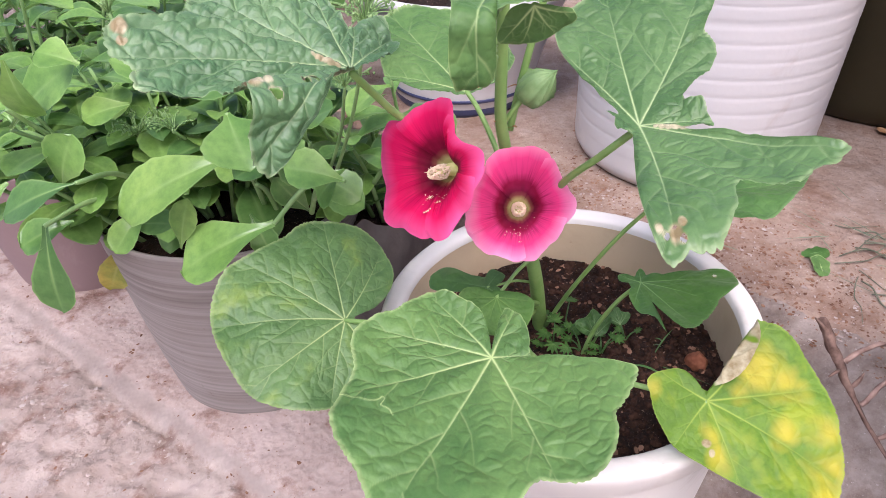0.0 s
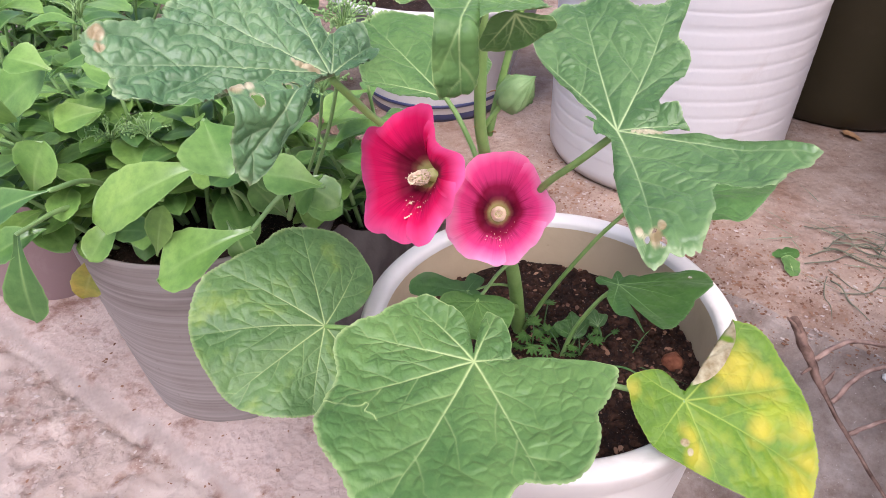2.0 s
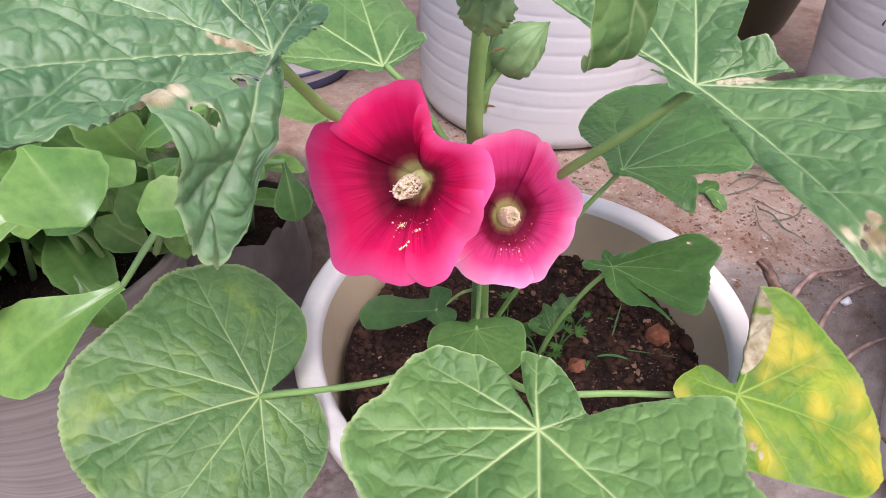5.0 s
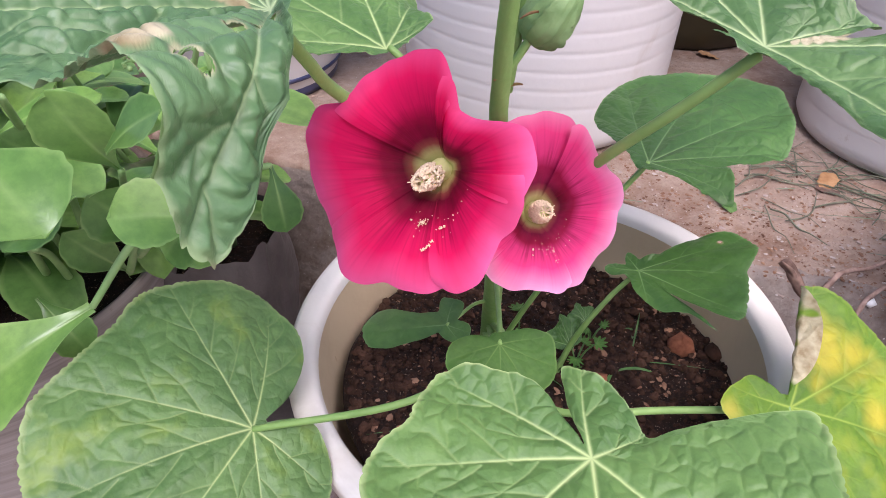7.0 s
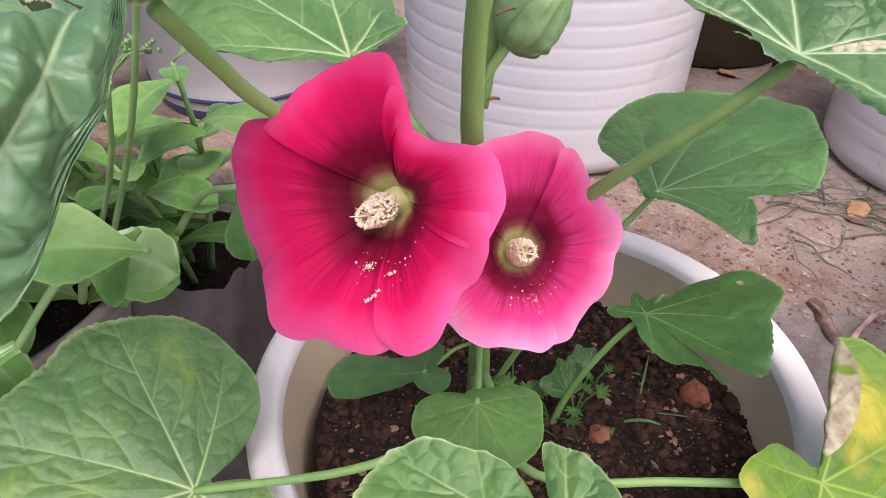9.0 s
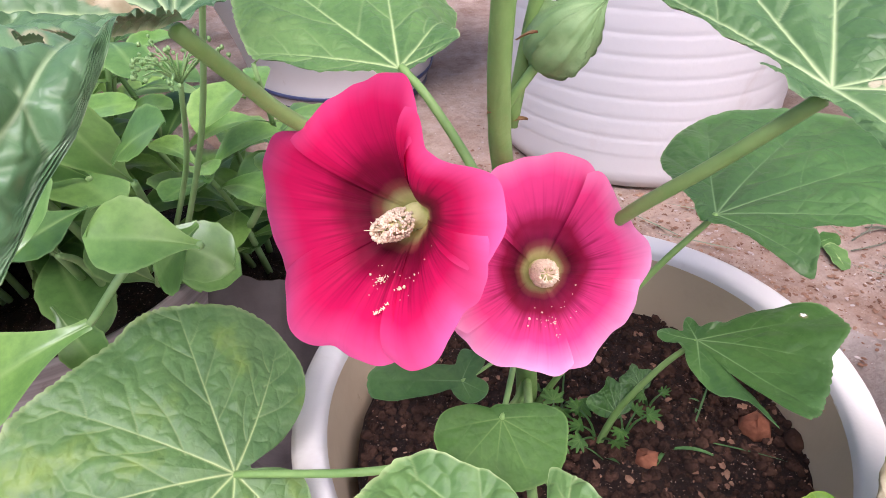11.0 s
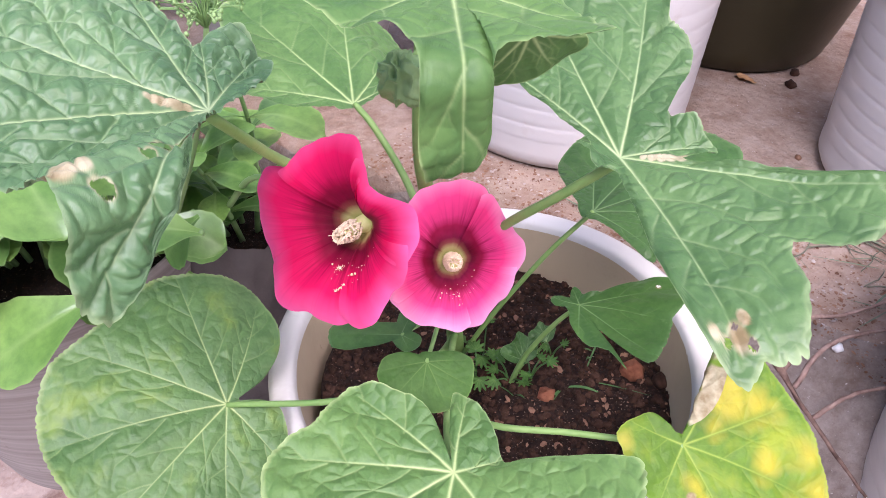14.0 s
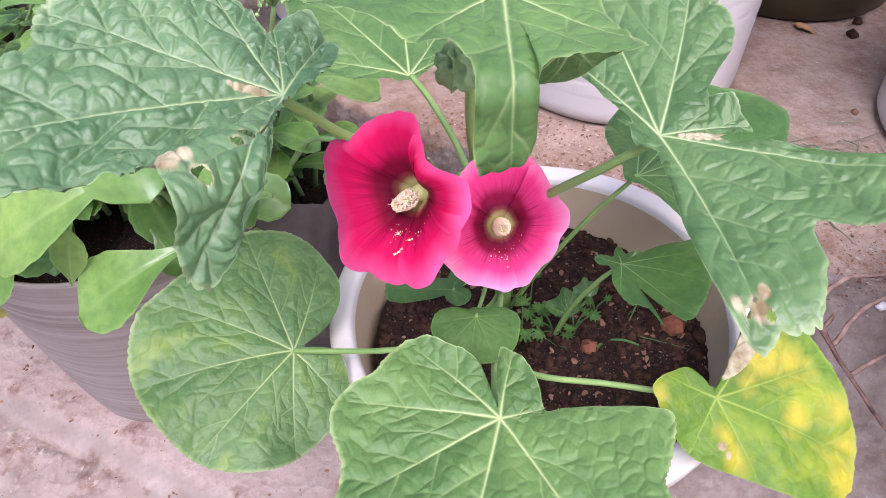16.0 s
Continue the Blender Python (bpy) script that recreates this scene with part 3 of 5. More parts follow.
# ---------------------------------------------------------------- pots
def ribbed(r0, r1, z0, z1, ribs, depth, n=None):
    n = n or ribs * 14
    out = []
    for i in range(n + 1):
        t = i / n
        k = 1 - 1.6 * math.exp(-((ribs * t - round(ribs * t)) / 0.13) ** 2)
        out.append((r0 + (r1 - r0) * t + depth * (k - 0.5), z0 + (z1 - z0) * t))
    return out


def white_pot():
    m = pose(0.1215, 0.580, 0.0, 0.7, -2.2, 0) @ pose(0.022, 0, 0)
    pot = thing("flower_pot", "large white plastic flower pot with a wide stained rim", "flower pot", m)
    H = 0.424
    prof = [(0.0, 0.004), (0.13, 0.004), (0.142, 0.0), (0.150, 0.008)]
    prof += [(0.150 + 0.042 * (i / 14) ** 0.9, 0.008 + (H - 0.055) * i / 14) for i in range(1, 15)]
    prof += [(0.1935, H - 0.043), (0.2005, H - 0.040), (0.2045, H - 0.034), (0.2080, H - 0.012), (0.2090, H - 0.006), (0.2070, H - 0.001), (0.2035, H), (0.193, H + 0.0005), (0.188, H - 0.001), (0.1855, H - 0.004), (0.184, H - 0.010)]
    piece("body", lathe("pot_body", prof, WHITE_POT, 128, 0.006, 3), pot)
    inner = [(0.1842, H - 0.009), (0.1815, H - 0.03), (0.1765, H - 0.07), (0.172, H - 0.12), (0.15, H - 0.2), (0.0, H - 0.2)]
    piece("inner_wall", lathe("pot_inner", inner, POT_INSIDE, 96, 0.004, 5), pot, "beige stained inside of the pot")
    return pot


white_pot()


def soil_height(x, y):
    return 0.362 + 0.006 * fbm(x, y, 14.0, 4.0) + 0.004 * fbm(x, y, 60.0, 8.0)


sv, sf = [], []
rings, segs = 44, 130
for i in range(rings + 1):
    for k in range(segs):
        a, r = 2 * math.pi * k / segs, 0.1765 * i / rings
        x, y = 0.138 + r * math.cos(a), 0.580 + r * math.sin(a)
        sv.append((x, y, soil_height(x, y) + (-0.006 if i == rings else 0)))
soil = piece("potting_soil", mesh_of("potting_soil", sv, grid_faces(rings + 1, segs, True), SOIL), None, "damp dark brown crumbly soil filling the white pot", None, "soil", "stuff")


def clod_arrays(r, seed):
    rnd = random.Random(seed)
    v, f = [], []
    for i in range(5):
        th = math.pi * i / 4
        for k in range(6):
            a = 2 * math.pi * k / 6
            q = r * rnd.uniform(0.75, 1.2)
            v.append((q * math.sin(th) * math.cos(a), q * math.sin(th) * math.sin(a), 0.75 * q * math.cos(th)))
    f = grid_faces(5, 6, True)
    return np.array(v), [tuple(reversed(q)) for q in f]


def scatter(name, mat, count, seed, spot, sizes, label, category, flat=False, lift=0.3):
    rnd = random.Random(seed)
    parts = []
    for i in range(count):
        x, y, z = spot(rnd)
        r = sizes[0] * (sizes[1] / sizes[0]) ** (rnd.random() ** 2.2)
        v, f = clod_arrays(r, seed * 1000 + i)
        if flat:
            v = v * np.array([1.0, rnd.uniform(0.4, 0.8), 0.28])
        c, s = math.cos(i * 1.7), math.sin(i * 1.7)
        v = v @ np.array([[c, s, 0], [-s, c, 0], [0, 0, 1]])
        parts.append((list(v + np.array([x, y, z + lift * r])), f))
    v, f = join(parts)
    return piece(name, mesh_of(name, v, f, mat, smooth=False), None, label, None, category, "stuff")


def soil_spot(rnd):
    a, r = rnd.uniform(0, 2 * math.pi), 0.171 * math.sqrt(rnd.random())
    x, y = 0.138 + r * math.cos(a), 0.58 + r * math.sin(a)
    return x, y, soil_height(x, y)


scatter("soil_crumbs", CLOD, 5200, 11, soil_spot, (0.0008, 0.0055), "loose dark soil crumbs on the potting soil", "soil")
scatter("soil_bark", CHIP, 700, 12, soil_spot, (0.0009, 0.0055), "reddish bark and pumice bits on the soil", "soil", True)


def jar(name, x, y, z, r, flare, h, ribs, mat, label, seed):
    t = thing(name, label, "planter", pose(x, y, z))
    prof = [(0.0, 0.004), (r - 0.03, 0.004), (r - 0.022, 0.0), (r - 0.008, 0.006), (r - 0.001, 0.018), (r, 0.03)]
    body = ribbed(r, r + flare * 0.35, 0.05, h * 0.55, ribs // 2, 0.00036) + ribbed(r + flare * 0.37, r + flare, h * 0.56, h * 0.93, ribs // 2, 0.00036)[1:]
    prof += body
    rr = r + flare
    prof += [(rr - 0.012, h * 0.94), (r - 0.01, 0.10), (0.0, 0.09)]
    piece("body", lathe(name, prof, mat, 128, 0.004, seed), t)
    piece("rim", lathe(name + "_rim", [(rr - 0.012, h * 0.94), (rr + 0.002, h * 0.935), (rr + 0.012, h * 0.95), (rr + 0.016, h * 0.98), (rr + 0.010, h), (rr - 0.006, h), (rr - 0.012, h * 0.97), (rr - 0.014, h * 0.93)], mat, 128, 0.004, seed), t)
    return t


jar("ribbed_planter", 0.428, 1.130, LEDGE_Z, 0.200, 0.018, 0.52, 18, JAR, "tall white ribbed planter with dirt marks on the slab", 1)
jar("ribbed_planter", 0.915, 0.800, LEDGE_Z, 0.185, 0.045, 0.46, 16, JAR, "white ribbed planter standing on the dusty slab", 2)
jar("white_planter", 0.680, 0.370, 0.17, 0.160, 0.03, 0.36, 12, JAR, "smooth white planter beside the yellow leaf", 3)


MARK = plain("dark_mark", (0.03, 0.022, 0.02), (0.09, 0.065, 0.055), 80.0, 0.8, 0.2)
# branch decal on the planter wall, built from thin dark tubes
twig_mark = thing("branch_decal", "dark branch-shaped decal on the white planter", "twig", pose(0.720, 0.792, 0.541))
for pts in ([(0.7185, 0.792, 0.541), (0.7185, 0.787, 0.558), (0.719, 0.777, 0.569), (0.721, 0.766, 0.582)], [(0.719, 0.778, 0.568), (0.720, 0.772, 0.562), (0.721, 0.767, 0.554)], [(0.719, 0.777, 0.569), (0.719, 0.780, 0.578), (0.7195, 0.781, 0.584)]):
    ob = piece("branch", tube("decal_stroke", pts, [0.0017, 0.0014, 0.0009], MARK, 12, 6), twig_mark)
    ob.matrix_basis = twig_mark.matrix_world.inverted()


def dark_pot():
    t = thing("dark_glazed_pot", "dark olive brown glazed pot on the slab", "flower pot", pose(0.870, 1.362, LEDGE_Z))
    prof = [(0.0, 0.004), (0.18, 0.004), (0.192, 0.0), (0.200, 0.008)]
    prof += [(0.202 + 0.085 * (i / 12) ** 0.9, 0.01 + 0.36 * i / 12) for i in range(13)]
    piece("body", lathe("dark_pot", prof + [(0.287, 0.375), (0.270, 0.35), (0.0, 0.33)], DARK_POT, 96, 0.004, 4), t)
    rim = [(0.286, 0.366), (0.302, 0.372), (0.308, 0.386), (0.304, 0.402), (0.290, 0.406), (0.274, 0.400), (0.270, 0.350)]
    piece("rim", lathe("dark_rim", rim, DARK_POT, 96, 0.004, 4), t)


dark_pot()


def banded_pot():
    t = thing("banded_pot", "white ceramic pot with navy bands round its foot", "flower pot", pose(0.03, 1.385, LEDGE_Z))
    prof = [(0.0, 0.003), (0.13, 0.003), (0.138, 0.0), (0.142, 0.008), (0.143, 0.018)]
    piece("foot_band", lathe("banded_foot", prof, BLUE_BAND, 96), t, "navy band")
    wall = [(0.143, 0.018), (0.147, 0.03), (0.150, 0.042)]
    piece("body", lathe("banded_body", wall + [(0.150 + 0.06 * (i / 10) ** 1.2, 0.05 + 0.17 * i / 10) for i in range(11)] + [(0.222, 0.225), (0.224, 0.235), (0.215, 0.24), (0.205, 0.235), (0.19, 0.19), (0.0, 0.19)], JAR, 96, 0.004, 6), t)
    piece("stripe", lathe("banded_stripe", [(0.1485, 0.033), (0.1512, 0.034), (0.1527, 0.040), (0.1510, 0.041)], BLUE_BAND, 96), t, "thin navy stripe")
    sv = [(0.19 * math.cos(2 * math.pi * k / 40) * q, 0.19 * math.sin(2 * math.pi * k / 40) * q, 0.2 + 0.01 * math.sin(k * q * 3)) for q in (1, 0.6, 0.01) for k in range(40)]
    piece("soil", mesh_of("banded_soil", sv, grid_faces(3, 40, True), SOIL), t)


banded_pot()


def grey_pot(x, y, z, r0, r1, h, mat, label, seed):
    t = thing("nursery_pot", label, "flower pot", pose(x, y, z))
    prof = [(0.0, 0.004), (r0 - 0.02, 0.004), (r0 - 0.01, 0.0), (r0, 0.008)]
    prof += [(r0 + (r1 - r0) * (i / 40) ** 0.8 + 0.0003 * math.sin(i * 2.4), 0.008 + (h - 0.03) * i / 40) for i in range(1, 41)]
    prof += [(r1 + 0.0015, h - 0.018), (r1 + 0.002, h - 0.004), (r1 + 0.0005, h), (r1 - 0.003, h - 0.001), (r1 - 0.005, h - 0.03)]
    piece("body", lathe("grey_pot", prof, mat, 128, 0.006, seed), t)
    sv = [((r1 - 0.005) * math.cos(2 * math.pi * k / 60) * q, (r1 - 0.005) * math.sin(2 * math.pi * k / 60) * q, h - 0.03 + 0.012 * noise.noise((k * 0.5, q * 7, seed))) for q in np.linspace(1, 0.01, 10) for k in range(60)]
    piece("soil", mesh_of("pot_soil", sv, grid_faces(10, 60, True), SOIL), t, "dry brown soil")
    return t


grey_pot(-0.345, 0.940, 0.0, 0.158, 0.203, 0.385, GREY_POT, "grey streaked plastic nursery pot on the concrete", 7)
grey_pot(-0.800, 1.260, 0.0, 0.150, 0.185, 0.310, MAUVE_POT, "mauve brown clay pot on the concrete", 8)
grey_pot(-0.60, 1.62, 0.0, 0.150, 0.185, 0.310, MAUVE_POT, "mauve brown clay pot behind the others", 9)



def nursery_bag():
    """A slumped black plastic grow bag behind the white pot."""
    t = thing("grow_bag", "crumpled black plastic grow bag beside the grey pot", "bag", pose(-0.110, 0.920, 0.0))
    v, seg, rows = [], 72, 30
    for i in range(rows):
        z = 0.36 * i / (rows - 1)
        for k in range(seg):
            a = 2 * math.pi * k / seg
            r = 0.082 + 0.012 * math.sin(z * 9) + 0.012 * noise.noise((math.cos(a) * 2, math.sin(a) * 2, z * 9)) + 0.006 * noise.noise((math.cos(a) * 6, math.sin(a) * 6, z * 26))
            v.append((r * math.cos(a), r * math.sin(a), z + (0.02 * noise.noise((math.cos(a) * 3, math.sin(a) * 3, 4)) if i == rows - 1 else 0)))
    piece("body", mesh_of("bag", v, grid_faces(rows, seg, True), BAG), t)
    sv = [(0.078 * q * math.cos(2 * math.pi * k / 40), 0.078 * q * math.sin(2 * math.pi * k / 40), 0.325 + 0.01 * noise.noise((k * 0.7, q * 6, 1))) for q in np.linspace(1, 0.01, 7) for k in range(40)]
    piece("soil", mesh_of("bag_soil", sv, grid_faces(7, 40, True), SOIL), t)


nursery_bag()


# ---------------------------------------------------------------- hollyhock
HOLLY = thing("hollyhock", "tall hollyhock with two crimson pink flowers and lobed leaves", "plant", pose(0.108, 0.628, 0.355))
HOLLY_INV = HOLLY.matrix_world.inverted()


def grow(name, me, m=None, label="", parent=None):
    ob = piece(name, me, parent or HOLLY, label)
    ob.matrix_basis = (HOLLY_INV @ m) if m is not None else HOLLY_INV
    return ob


grow("stem", tube("stem", [(0.108, 0.628, 0.345), (0.098, 0.605, 0.43), (0.072, 0.56, 0.56), (0.048, 0.522, 0.66), (0.0415, 0.510, 0.70), (0.040, 0.500, 0.77), (0.040, 0.492, 0.83), (0.042, 0.488, 0.90)],
                  [0.0092, 0.0080, 0.0064, 0.0051, 0.0048, 0.0046, 0.0042, 0.003], STEM, 60, 14, 0.05))


def petiole(points, r0=0.0045, r1=0.0036):
    r0, r1 = 0.70 * r0, 0.70 * r1
    grow("petiole", tube("petiole", points, [r0, (r0 + r1) / 2, r1], STEM, 22, 10))


petiole([(0.105, 0.62, 0.40), (0.08, 0.55, 0.46), (0.047, 0.447, 0.505), (0.030, 0.374, 0.560)])
petiole([(0.105, 0.62, 0.40), (0.06, 0.54, 0.462), (-0.01, 0.512, 0.468), (-0.112, 0.546, 0.446)])
petiole([(0.100, 0.62, 0.395), (0.075, 0.54, 0.435), (0.085, 0.478, 0.452), (0.150, 0.444, 0.462), (0.222, 0.409, 0.470)])
petiole([(0.062, 0.545, 0.600), (0.008, 0.530, 0.652), (-0.039, 0.515, 0.696), (-0.056, 0.501, 0.7215), (-0.0703, 0.4857, 0.7460)], 0.0048, 0.0042)
petiole([(0.078, 0.572, 0.530), (0.083, 0.530, 0.590), (0.092, 0.485, 0.650), (0.112, 0.459, 0.688), (0.1300, 0.4394, 0.7200)], 0.0046, 0.0040)
petiole([(0.048, 0.535, 0.625), (0.042, 0.565, 0.64), (0.028, 0.594, 0.662), (0.017, 0.610, 0.674)], 0.0040, 0.0032)
petiole([(0.112, 0.615, 0.37), (0.135, 0.600, 0.44), (0.172, 0.585, 0.52), (0.203, 0.574, 0.572)], 0.0038, 0.0030)
petiole([(0.085, 0.58, 0.50), (0.066, 0.54, 0.515), (0.05, 0.505, 0.523), (0.042, 0.489, 0.525)], 0.0030, 0.0022)
petiole([(0.090, 0.60, 0.45), (0.07, 0.585, 0.465), (0.05, 0.57, 0.472), (0.038, 0.563, 0.475)], 0.0022, 0.0016)
petiole([(0.040, 0.49, 0.815), (0.039, 0.470, 0.822), (0.035, 0.440, 0.825), (0.029, 0.411, 0.829)], 0.0050, 0.0042)

for foot, tip in (((0.049, 0.519, 0.683), (0.056, 0.512, 0.690)), ((0.043, 0.513, 0.690), (0.036, 0.508, 0.697)), ((0.046, 0.504, 0.725), (0.051, 0.499, 0.731))):
    v, f = blade_arrays(foot, np.array(tip) - np.array(foot), 0.011, 0.006, 0.25, 6)
    grow("stipule", mesh_of("stipule", v, f, DRY), None, "small dry brown stipule")

# front leaf: broad, with a raised sinus pointing back to the stem
grow("leaf", palmate_leaf("leaf_front", [(54, 0.044), (67, 0.050), (75, 0.0535), (80, 0.032), (85, 0.008), (89, 0.008), (93, 0.030), (102, 0.050), (111, 0.062), (118, 0.0757), (126, 0.0845), (136, 0.0853), (146, 0.0858), (158, 0.099), (165, 0.1045), (172, 0.107), (186, 0.1025), (202, 0.1175), (210, 0.129), (219, 0.1348), (228, 0.138), (245, 0.152), (265, 0.150), (282, 0.118), (295, 0.130), (304, 0.125), (312, 0.1153), (320, 0.1041), (332, 0.105), (343, 0.1065), (346, 0.103), (349, 0.072), (351, 0.044), (355, 0.0296), (5, 0.029), (28, 0.034)],
                          [70, 120, 158, 198, 245, 290, 355], LEAF, 1, cup=0.08, limp=0.03, quilt=0.0023, net=(0.0090, 0.0130), fine=1.3, teeth=0.011, nr=150, na=820, bends=((262, 0.115, 35, 0.06),), trail=smooth_path([(-0.112, -0.048), (-0.113, -0.044), (-0.106, -0.041), (-0.097, -0.043), (-0.088, -0.047), (-0.082, -0.045), (-0.079, -0.041), (-0.077, -0.044), (-0.079, -0.050), (-0.073, -0.054), (-0.070, -0.059)], 60)), plane_frame((0.030, 0.374, 0.565), (-0.06, -0.02, 1)), "broad mid-green lobed leaf with pale veins")
# round leaf over the left of the rim
grow("leaf", palmate_leaf("leaf_round", [(43, 0.010), (30, 0.036), (43, 0.066), (61, 0.093), (79, 0.115), (99, 0.125), (113, 0.130), (130, 0.122), (144, 0.126), (162, 0.139), (176, 0.138), (195, 0.131), (210, 0.125), (221, 0.122), (242, 0.111), (258, 0.101), (279, 0.084), (305, 0.069), (330, 0.053), (350, 0.040), (8, 0.010), (20, 0.010)],
                          [62, 105, 148, 182, 222, 262, 310], LEAF_MOTTLED, 2, cup=-0.11, quilt=0.0017, net=(0.0110, 0.0150), fine=1.05, teeth=0.012, nr=140, na=760), plane_frame((-0.112, 0.546, 0.447), (0.25, -0.369, 0.895)), "round green leaf with yellowish toothed edge")
# yellowing leaf over the right of the rim
grow("leaf", palmate_leaf("leaf_yellow", [(160, 0.054), (140, 0.042), (119, 0.030), (106, 0.010), (98, 0.010), (90, 0.030), (75, 0.058), (62, 0.082), (50, 0.096), (37, 0.104), (20, 0.104), (3, 0.111), (347, 0.114), (330, 0.127), (318, 0.133), (306, 0.118), (292, 0.086), (280, 0.068), (264, 0.058), (236, 0.053), (211, 0.049), (190, 0.051), (174, 0.050)],
                          [150, 40, 5, 332, 285, 225], LEAF_YELLOW, 3, cup=-0.05, quilt=0.0013, yellow=((0.052, 0.028, 0.026), (0.072, 0.020, 0.020), (0.028, 0.006, 0.012), (0.030, 0.040, 0.018), (0.100, -0.030, 0.018), (0.104, -0.058, 0.024), (0.092, -0.082, 0.018), (-0.003, -0.030, 0.013), (0.002, -0.046, 0.015), (0.062, -0.030, 0.014), (-0.046, 0.012, 0.012), (0.090, 0.010, 0.014)), net=(0.011, 0.015), fine=1.2, teeth=0.010, dry=((-0.008, -0.036, 0.006), (-0.004, -0.044, 0.004), (0.010, 0.035, 0.016), (0.022, 0.055, 0.020), (0.040, 0.075, 0.018), (0.052, 0.090, 0.016)), bends=((138, 0.003, -150, 0.004, (46, 103)),)), plane_frame((0.222, 0.409, 0.472), (0.058, -0.501, 0.864)), "yellow and green withering leaf with a browned edge")
# large upper leaf with a lobe hanging down
grow("leaf", palmate_leaf("leaf_upper", [(48, 0.050), (59, 0.055), (72, 0.062), (88, 0.052), (96, 0.045), (109, 0.078), (125, 0.115), (145, 0.110), (161, 0.125), (175, 0.120), (190, 0.162), (196, 0.160), (200, 0.151), (203, 0.145), (208, 0.150), (213, 0.147), (215, 0.124), (218, 0.104), (226, 0.098), (237, 0.105), (242, 0.117), (246, 0.127), (252, 0.1375), (257, 0.139), (259.5, 0.128), (260.5, 0.102), (261.5, 0.078), (263, 0.056), (266, 0.036), (274, 0.019), (300, 0.008), (330, 0.008), (10, 0.012), (30, 0.03)],
                          [62, 88, 118, 160, 192, 216, 256], LEAF_SKYLIT, 4, cup=0.02, quilt=0.0044, net=(0.0085, 0.0150), nr=170, na=1100, ruffle=0.003, bends=((302, 0.043, 88, 0.010), (302, -0.004, -40, 0.020)),
                          holes=((-0.041, -0.086, 0.0042), (-0.020, -0.056, 0.0042), (-0.012, -0.053, 0.0034), (-0.024, -0.064, 0.0030)), dry=((-0.053, -0.081, 0.006), (-0.046, -0.078, 0.004), (-0.010, -0.001, 0.0026), (-0.013, -0.001, 0.0030), (-0.016, -0.0008, 0.0033), (-0.019, -0.0004, 0.0034), (-0.022, 0.0, 0.0032), (-0.025, 0.0005, 0.0029), (-0.028, 0.001, 0.0025), (-0.152, -0.022, 0.005), (-0.148, -0.032, 0.003))), plane_frame((-0.0703, 0.4857, 0.7491), (0.299, -0.255, 0.92)), "large green leaf with a drooping insect-eaten lobe, bluish sky sheen in its colour")
grow("leaf", palmate_leaf("leaf_back", [(8, 0.016), (25, 0.040), (42, 0.048), (53, 0.090), (61, 0.120), (80, 0.130), (98, 0.140), (110, 0.156), (122, 0.150), (138, 0.115), (152, 0.092), (165, 0.075), (177, 0.052), (190, 0.014), (270, 0.006)],
                          [22, 50, 85, 118, 152], LEAF, 5, cup=0.03, quilt=0.0017, fine=1.2, net=(0.008, 0.011), bends=((20, 0.03, 40, 0.03),)), plane_frame((0.0167, 0.6160, 0.6705), (-0.014, -0.20, 0.98)), "mid-green leaf behind the flower stem")
# star-shaped right leaf
grow("leaf", palmate_leaf("leaf_star", [(135, 0.018), (127, 0.030), (122, 0.046), (119.5, 0.070), (117.5, 0.088), (115, 0.105), (112, 0.118), (109, 0.128), (104, 0.137), (93, 0.151), (85, 0.154), (78, 0.148), (70, 0.132), (66, 0.133), (60, 0.148), (56, 0.150), (54, 0.126), (52, 0.103), (47, 0.097), (40, 0.086), (36, 0.073), (31, 0.050), (25, 0.036), (20, 0.035), (7, 0.0437), (352, 0.0451), (341, 0.0485), (336, 0.046), (331, 0.031), (327, 0.033), (325, 0.062), (322.5, 0.086), (321, 0.128), (319, 0.131), (314, 0.1285), (310, 0.123), (305, 0.122), (299, 0.110), (294, 0.097), (291, 0.100), (287, 0.112), (281, 0.121), (277, 0.127), (274, 0.1265), (271, 0.1245), (266, 0.131), (263, 0.121), (261, 0.110), (259.5, 0.098), (258, 0.080), (256, 0.056), (252, 0.030), (241, 0.0151), (209, 0.0186), (165, 0.016), (150, 0.0235), (142, 0.016)],
                          [112, 90, 57, 345, 318, 272], LEAF_STAR, 6, cup=0.02, limp=0.13, quilt=0.0024, net=(0.0075, 0.0125), nr=150, na=1050, bends=((264, 0.10, 35, 0.04),),
                          dry=((0.010, -0.0058, 0.0014), (0.014, -0.0082, 0.0020), (0.018, -0.0106, 0.0025), (0.022, -0.0130, 0.0028), (0.026, -0.0155, 0.0028), (-0.004, -0.117, 0.0060), (-0.012, -0.113, 0.0028), (0.001, -0.112, 0.0026)), holes=((-0.001, -0.119, 0.0014), (-0.009, -0.116, 0.0012), (-0.004, -0.113, 0.0010))), plane_frame((0.1319, 0.4394, 0.7234), (-0.167, -0.134, 0.977)), "star-shaped bluish green leaf with insect holes at a tip")
